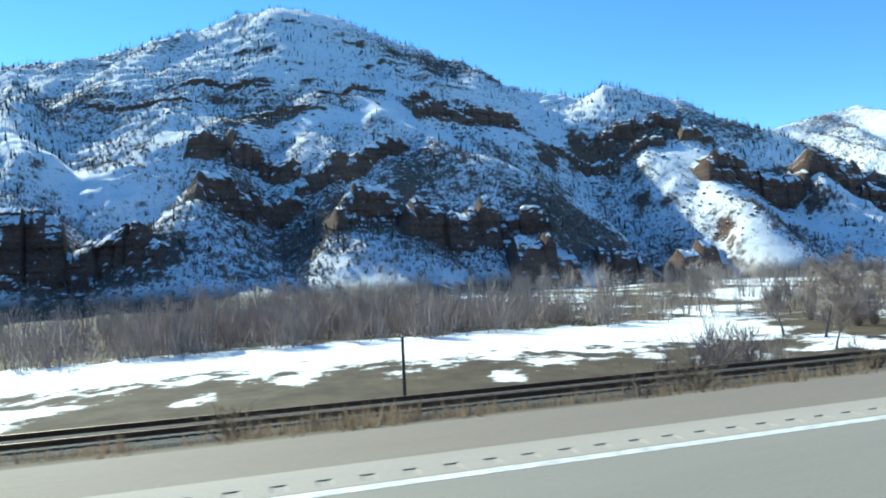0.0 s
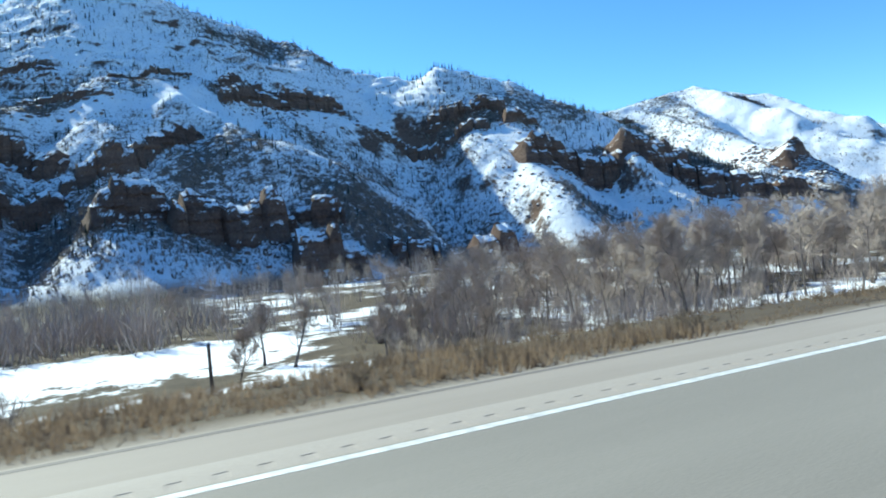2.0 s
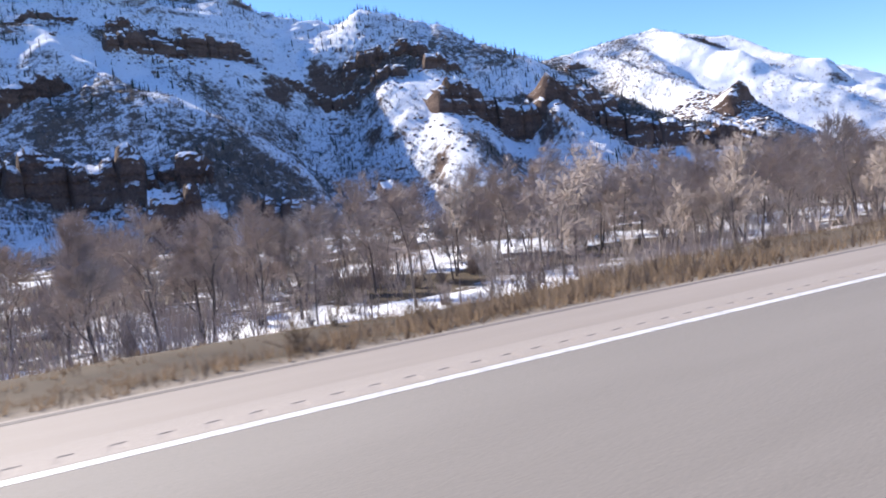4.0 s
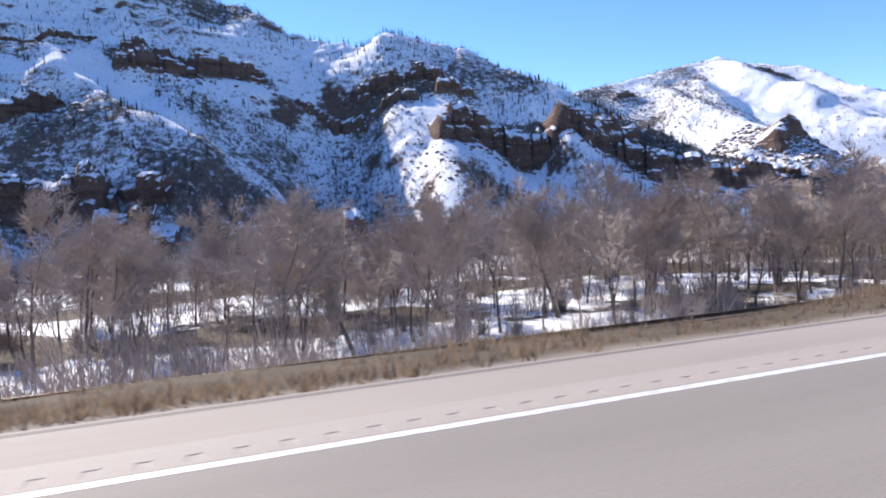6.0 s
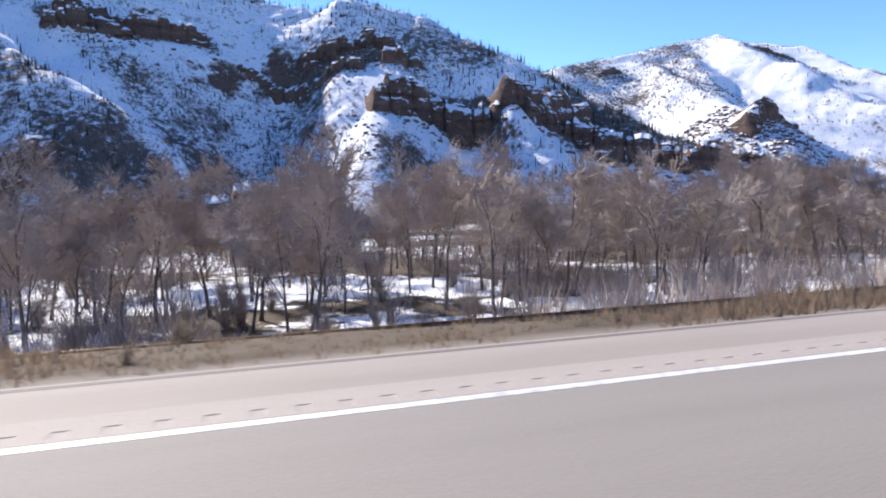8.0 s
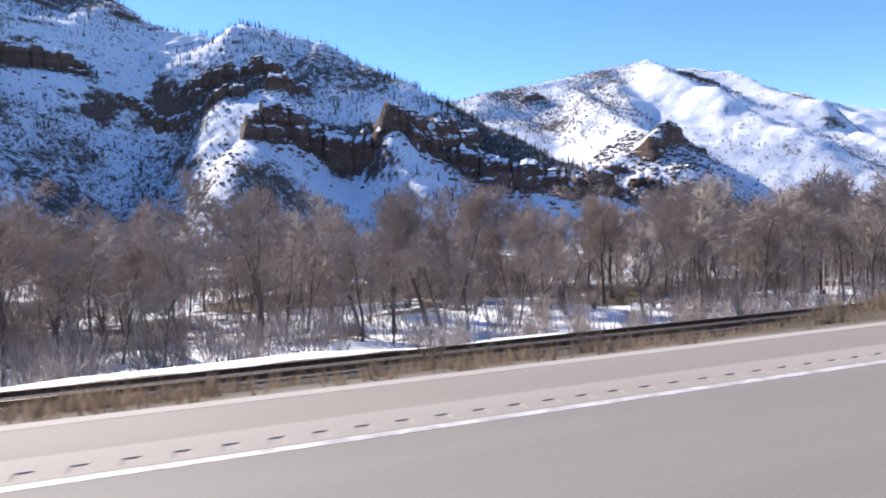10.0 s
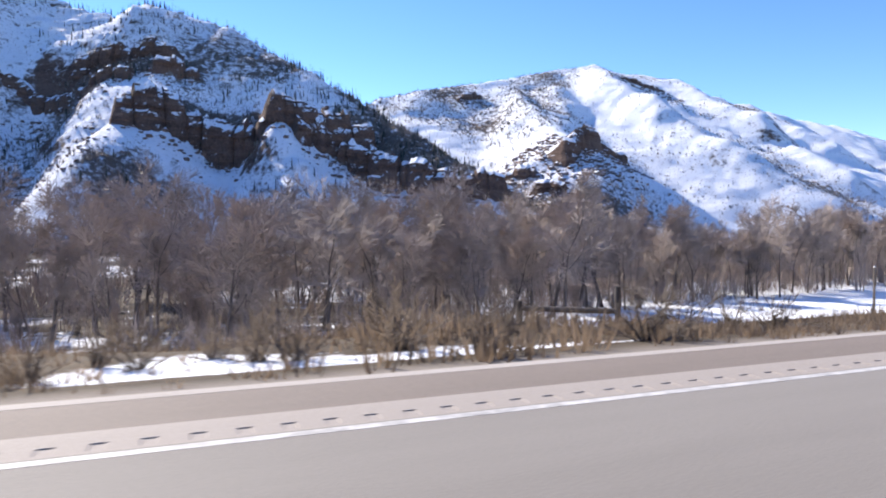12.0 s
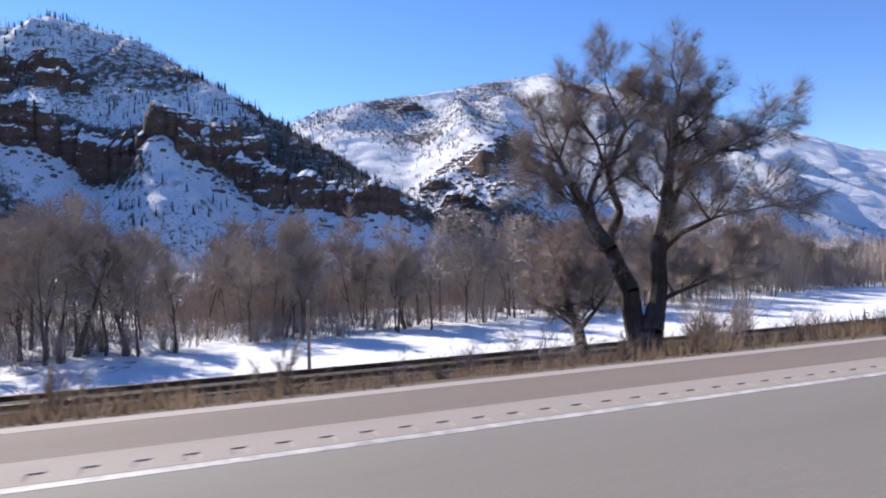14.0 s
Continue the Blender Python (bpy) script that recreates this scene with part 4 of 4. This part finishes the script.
def understory(r):
    """A clump of willow brush, 2.5 m tall, of fine upright twigs."""
    v, f = [], []
    for _ in range(46):
        a, d, b = r.uniform(0, 2 * math.pi), abs(r.gauss(0, 0.75)), r.uniform(0, 1.7)
        x, y, w = math.cos(a) * d, math.sin(a) * d, r.uniform(0.018, 0.042)
        t = r.uniform(0, math.pi)
        o = len(v)
        v += [(x - w * math.cos(t), y - w * math.sin(t), b - 0.1), (x + w * math.cos(t), y + w * math.sin(t), b - 0.1), (x * 1.4 + r.gauss(0, 0.3), y * 1.4 + r.gauss(0, 0.3), b + r.uniform(0.7, 1.5))]
        f.append((o, o + 1, o + 2))
    return v, f


def far_tree(r):
    v, f = [], []
    tall = r.uniform(6, 10)
    for _ in range(4):
        x, y = r.gauss(0, 0.6), r.gauss(0, 0.6)
        o = len(v)
        v += [(x - 0.09, y, -0.3), (x + 0.09, y, -0.3), (x * 1.8, y * 1.8, tall * 0.8)]
        f.append((o, o + 1, o + 2))
    for _ in range(76):
        a, d, b = r.uniform(0, 2 * math.pi), abs(r.gauss(0, 1.2)), r.uniform(0.15, 0.8)
        x, y, z = math.cos(a) * d, math.sin(a) * d, tall * b
        o = len(v)
        v += [(x - 0.035, y, z), (x + 0.035, y, z), (x * 1.3 + r.gauss(0, 0.3), y * 1.3 + r.gauss(0, 0.3), z + tall * r.uniform(0.1, 0.25))]
        f.append((o, o + 1, o + 2))
    return v, f


edge = np.linspace(384, 640, 420)
ex, ey = edge + nr.normal(0, 4, 420), wood_edge(edge) + 30 * nr.uniform(0, 1, 420) ** 1.5
x, y, z = np.concatenate([x, ex]), np.concatenate([y, ey]), np.concatenate([z, land(ex, ey)[0]])
scatter("river_woods", [(a, b, c, nr.uniform(0.6, 1.2)) for a, b, c in zip(x, y, z)], far_tree, MAT["twig"], "far leafless river woods at the foot of the mountain", "woods", 23)

xs, ys = nr.uniform(-130, 560, 15000), 30 + 88 * nr.uniform(0, 1, 15000) ** 1.05


def brushy(x, y, z, scrub, hill):
    west, east = (x < 72) & (y < 87), (x > 324) & (y < wood_edge(x) + 1)
    return (nr.uniform(0, 1, len(x)) < np.clip(0.45 + 0.3 * ((x < 72) | (x > 300)) + 0.9 * fbm(x, y, 13, 3, 261), 0.03, 0.95) * np.where((x > 78) & (x < 330), np.clip((y - np.where((x > 222) & (x < 290), 33, 30)) / 6, 0.05, 1) * np.clip(0.75 + 0.9 * fbm(x, y, 17, 2, 265), 0, 1), np.clip((y - 47) / 10, 0.08, 1))) & ~west & ~east


x, y, z = on_land(xs, ys, brushy)
scatter("willow_brush", [(a, b, c, nr.uniform(0.6, 1.6) * (1.5 if b > 80 else 1.0)) for a, b, c in zip(x, y, z)], understory, MAT["brush"], "dense leafless brown willow brush on the valley floor", "brush", 25)

# dry grass on the bank
xs, ys = nr.uniform(-15, 425, 90000), 6.5 + 9.0 * nr.uniform(0, 1, 90000) ** 1.25
x, y, z = on_land(xs, ys, lambda x, y, z, s, h: nr.uniform(0, 1, len(x)) < np.clip(np.hypot(x - 273.9, (y - 9.6) * 0.5) - 0.5, 0.04, 1) * (1 - 0.85 * (x > 274) * (x < 311) * (y < 11) * (fbm(x, y, 2.0, 3, 271) > 0.05)) * np.clip((y - 6.55) / 0.3, 0, 1) * np.clip(0.85 + 0.7 * fbm(x, y, 3.5, 3, 231), 0.25, 1) * np.clip(2.5 * bermed(x) + 0.25, np.where((x > 318) | ((x > 224) & (x < 250)), 0.65, 0.3), 1))
scatter("bank_grass", [(a, b, c, q * nr.uniform(0.55, 1.05) * (1.35 if b > 9 and a < 226 else 1.15 if b > 9 or a > 264 else 1.0) * (0.6 if 226 < a < 264 else 0.65 if a < 22 else 0.58 if a < 226 else 0.65 if 312 < a < 322 else 0.68 if 264 < a < 300 else 0.9)) for a, b, c, q in zip(x, y, z, np.clip(0.75 + 0.9 * fbm(x, y, 5, 2, 291), 0.4, 1.25))], tuft, MAT["grass"], "dry golden grass on the road bank", "grass", 24)

count = 0
while count < 285:
    x, y = rng.uniform(-10, 425), 7.3 + 8 * rng.random() ** 1.3
    thick = 1.0 if 266 < x < 320 else 0.6 if x > 318 or x < 24 else 0.35
    if rng.random() > thick or (abs(x - 273.6) < 1.4 and y < 10.8):
        continue
    count += 1
    plant(rng.choice(SAGES), x, y, rng.uniform(0.6, 1.35) if thick == 1.0 else rng.uniform(0.4, 0.9) if thick > 0.5 else rng.uniform(0.25, 0.6), rng.uniform(0, 360), "roadside_shrub", "dry brown rabbitbrush on the road bank", "roadside shrubs", "shrub")


# ---- railway ----
TRACK_Y, TRACK_Z = 23.2, -3.30
bed_v, bed_f = [], []
xs = np.arange(-400, 1600, 10.0)
for x in xs:
    for dy, dz in ((-3.0, -0.45), (-1.7, -0.02), (1.7, -0.02), (3.0, -0.45)):
        bed_v.append((x, TRACK_Y + dy, TRACK_Z + dz))
for k in range(len(xs) - 1):
    for e in range(3):
        a = 4 * k + e
        bed_f.append((a, a + 4, a + 5, a + 1))
tagged(link("railway_bed", bed_v, bed_f, MAT["ballast"]), "dark crushed-stone railway bed below the road", "railway", kind="structure")
tv, tf = [], []
for k in range(1050):
    x = -60 + 0.55 * k
    o = len(tv)
    for dx in (-0.11, 0.11):
        for dy in (-1.3, 1.3):
            for dz in (-0.12, -0.012):
                tv.append((x + dx, TRACK_Y + dy, TRACK_Z + dz))
    tf += [(o + 1, o + 5, o + 7, o + 3), (o, o + 4, o + 5, o + 1), (o + 2, o + 3, o + 7, o + 6), (o, o + 1, o + 3, o + 2), (o + 4, o + 6, o + 7, o + 5)]
tagged(link("railway_ties", tv, tf, MAT["tie"]), "dark wooden railway ties in the ballast", "railway ties", kind="stuff")
SECTION = [(-0.07, 0), (0.07, 0), (0.07, 0.02), (0.012, 0.04), (0.012, 0.13), (0.036, 0.14), (0.036, 0.175), (-0.036, 0.175), (-0.036, 0.14), (-0.012, 0.13), (-0.012, 0.04), (-0.07, 0.02)]
for side in (-0.72, 0.72):
    v = [(x, TRACK_Y + side + a, TRACK_Z + 0.06 + c) for x in (-400, 1600) for a, c in SECTION]
    n = len(SECTION)
    f = [(k, (k + 1) % n, n + (k + 1) % n, n + k) for k in range(n)] + [tuple(range(n))[::-1], tuple(range(n, 2 * n))]
    tagged(link("rail", v, f, MAT["rail"]), "rusty steel rail on dark ties", "rail", "rails", kind="structure")


# ---- poles, posts and the sign ----


def rod(r0, r1, long, sides=10):
    v, f = [], []
    tube(v, f, (0, 0, 0), (0, 0, long), r0, r1, sides)
    f += [tuple(range(sides))[::-1], tuple(range(sides, 2 * sides))]
    return v, f


def utility_pole(x, y, tall):
    root = new("utility_pole")
    root.location = (x, y, height(x, y) - 0.3)
    link("shaft", *rod(0.13, 0.09, tall + 0.3), MAT["wood"], root)
    ob = link("cap", *rod(0.105, 0.06, 0.10), MAT["steel"], root)
    ob.location = (0, 0, tall + 0.3)
    return tagged(root, "weathered brown wooden utility pole in the snowy field", "utility pole", "utility poles")


utility_pole(8.9, 39.2, 5.4)
utility_pole(53.7, 39.2, 5.4)
utility_pole(357.6, 41.4, 5.6)


def ridge_mast(x, y, tall):
    """A slim mast on the skyline, with two guy wires."""
    root = new("ridge_mast")
    root.location = (x, y, height(x, y) - 0.5)
    link("shaft", *rod(0.45, 0.25, tall), MAT["dark"], root)
    part("antenna", box(-0.8, -0.15, tall * 0.78, 0.8, 0.15, tall * 0.84, 0.02), MAT["dark"], root)
    return tagged(root, "thin dark mast on the far snowy skyline", "mast")


ridge_mast(514.4, 612.0, 9.0)


def road_sign(x, y):
    """A tall panel on one post, face on to the traffic, with bars for its lines."""
    root = new("road_sign")
    base = height(x, y)
    root.location = (x, y, base)
    low, top = 1.50 - base, 2.68 - base
    part("post", box(-0.03, -0.03, -0.2, 0.03, 0.03, top, 0.006), MAT["steel"], root)
    panel = part("panel", box(-0.050, -0.62, low, -0.034, 0.50, top, 0.004), MAT["white"], root, "white sheet-metal sign panel")
    for z, tall in ((top - 0.28, 0.20), (top - 0.68, 0.20), (low + 0.12, 0.10)):
        part("bar", box(-0.056, -0.55, z - tall / 2, -0.052, -0.06, z + tall / 2), MAT["dark"], panel)
        part("bar", box(-0.056, 0.04, z - tall / 2, -0.052, 0.24, z + tall / 2), MAT["dark"], panel)
    return tagged(root, "white roadside sign with dark bars on a steel post", "road sign")


road_sign(267.95, 8.93)


def marker_post(x, y, tall, mat, label, wide=0.04):
    root = new("marker_post")
    root.location = (x, y, height(x, y))
    part("stake", box(-wide / 2, -0.008, -0.2, wide / 2, 0.008, tall, 0.005), mat, root)
    part("reflector", box(-wide / 2 - 0.004, -0.013, 0.45 * tall, wide / 2 + 0.004, -0.010, 0.55 * tall), MAT["white"], root)
    return tagged(root, label, "marker post", "marker posts")


marker_post(267.71, 6.47, 0.95, MAT["white"], "slim pale roadside delineator post in dry grass")
marker_post(273.77, 11.16, 0.6, MAT["red"], "faded red marker stake among dry grass and brush", 0.095)


def brush_heap(x, y):
    """Dark cut branches stacked to a peak, with one broken log across them."""
    root = new("brush_heap")
    root.location = (x, y, height(x, y))
    r = random.Random(61)
    for _ in range(46):
        a, d = r.uniform(0, 2 * math.pi), r.uniform(0.25, 0.85)
        b, e = a + math.pi + r.gauss(0, 0.7), r.uniform(0.0, 0.4)
        v, f = [], []
        foot, tip = Vector((math.cos(a) * d, math.sin(a) * d, -0.05)), Vector((math.cos(b) * e, math.sin(b) * e, r.uniform(0.45, 0.95)))
        knee = foot.lerp(tip, 0.5) + Vector((r.gauss(0, 0.06), r.gauss(0, 0.06), 0.08))
        thick = r.uniform(0.014, 0.045)
        tube(v, f, foot, knee, thick, thick * 0.8, 6)
        tube(v, f, knee, tip, thick * 0.8, thick * 0.4, 6)
        link("branch", v, f, MAT["bark"], root)
    v, f = [], []
    tube(v, f, (-0.55, -0.2, 0.12), (0.75, -0.1, 0.42), 0.13, 0.10, 9)
    f += [tuple(range(9))[::-1], tuple(range(9, 18))]
    link("log", v, f, MAT["bark"], root)
    return tagged(root, "dark heap of cut branches in dry brush behind the sign", "brush heap")


brush_heap(269.4, 10.6)


def fence_brace(x0, y0, x1, y1, tall):
    """Two round posts with a rail between their heads."""
    root = new("fence_brace")
    root.location = (x0, y0, height(x0, y0))
    for x, y in ((0, 0), (x1 - x0, y1 - y0)):
        ob = link("post", *rod(0.10, 0.085, tall + 0.5), MAT["wood"], root)
        ob.location = (x, y, height(x0 + x, y0 + y) - root.location.z - 0.4)
    v, f = [], []
    tube(v, f, (0, 0, tall - 0.12), (x1 - x0, y1 - y0, tall - 0.12), 0.08, 0.08, 9)
    f += [tuple(range(9))[::-1], tuple(range(9, 18))]
    link("crossbar", v, f, MAT["wood"], root)
    return tagged(root, "dark weathered wooden fence brace with a crossbar in dry brush", "fence")


fence_brace(309.2, 17.3, 311.4, 15.6, 2.1)
for x, y, size in ((266.5, 35.0, 1.0), (268.6, 37.5, 1.2), (270.2, 34.2, 1.0), (272.0, 36.6, 1.2), (273.8, 33.6, 0.9), (275.4, 36.0, 1.1), (277.2, 33.8, 1.0), (279.0, 35.8, 1.2), (281.2, 34.0, 1.0), (283.4, 36.4, 1.1)):
    plant(rng.choice(BUSHES), x, y, size, rng.uniform(0, 360), "willow_bush", "dense brown leafless willow brush below the railway", "willow thickets", "bush")
for x, y, size in ((302.5, 28.0, 0.8), (304.6, 29.5, 0.9), (306.8, 28.4, 0.85), (308.6, 30.0, 0.9), (310.5, 28.6, 0.8), (312.4, 30.2, 0.9), (314.6, 29.0, 0.75), (308.0, 18.6, 0.45), (310.6, 14.4, 0.4), (312.6, 15.8, 0.45)):
    plant(rng.choice(BUSHES), x, y, size, rng.uniform(0, 360), "willow_bush", "dense brown leafless brush beside the wooden fence brace", "roadside shrubs", "bush")
for x, y, size in ((358.6, 16.2, 0.6), (360.0, 15.4, 0.55), (360.6, 18.0, 0.6), (362.4, 15.4, 0.5), (364.8, 15.6, 0.6), (366.3, 16.4, 0.65), (368.2, 15.2, 0.55), (356.8, 15.0, 0.45), (369.6, 16.6, 0.6), (371.0, 17.0, 0.6), (355.2, 16.0, 0.5)):
    plant(rng.choice(BUSHES), x, y, size, rng.uniform(0, 360), "willow_bush", "low leafless brush round the foot of the cottonwood", "roadside shrubs", "bush")
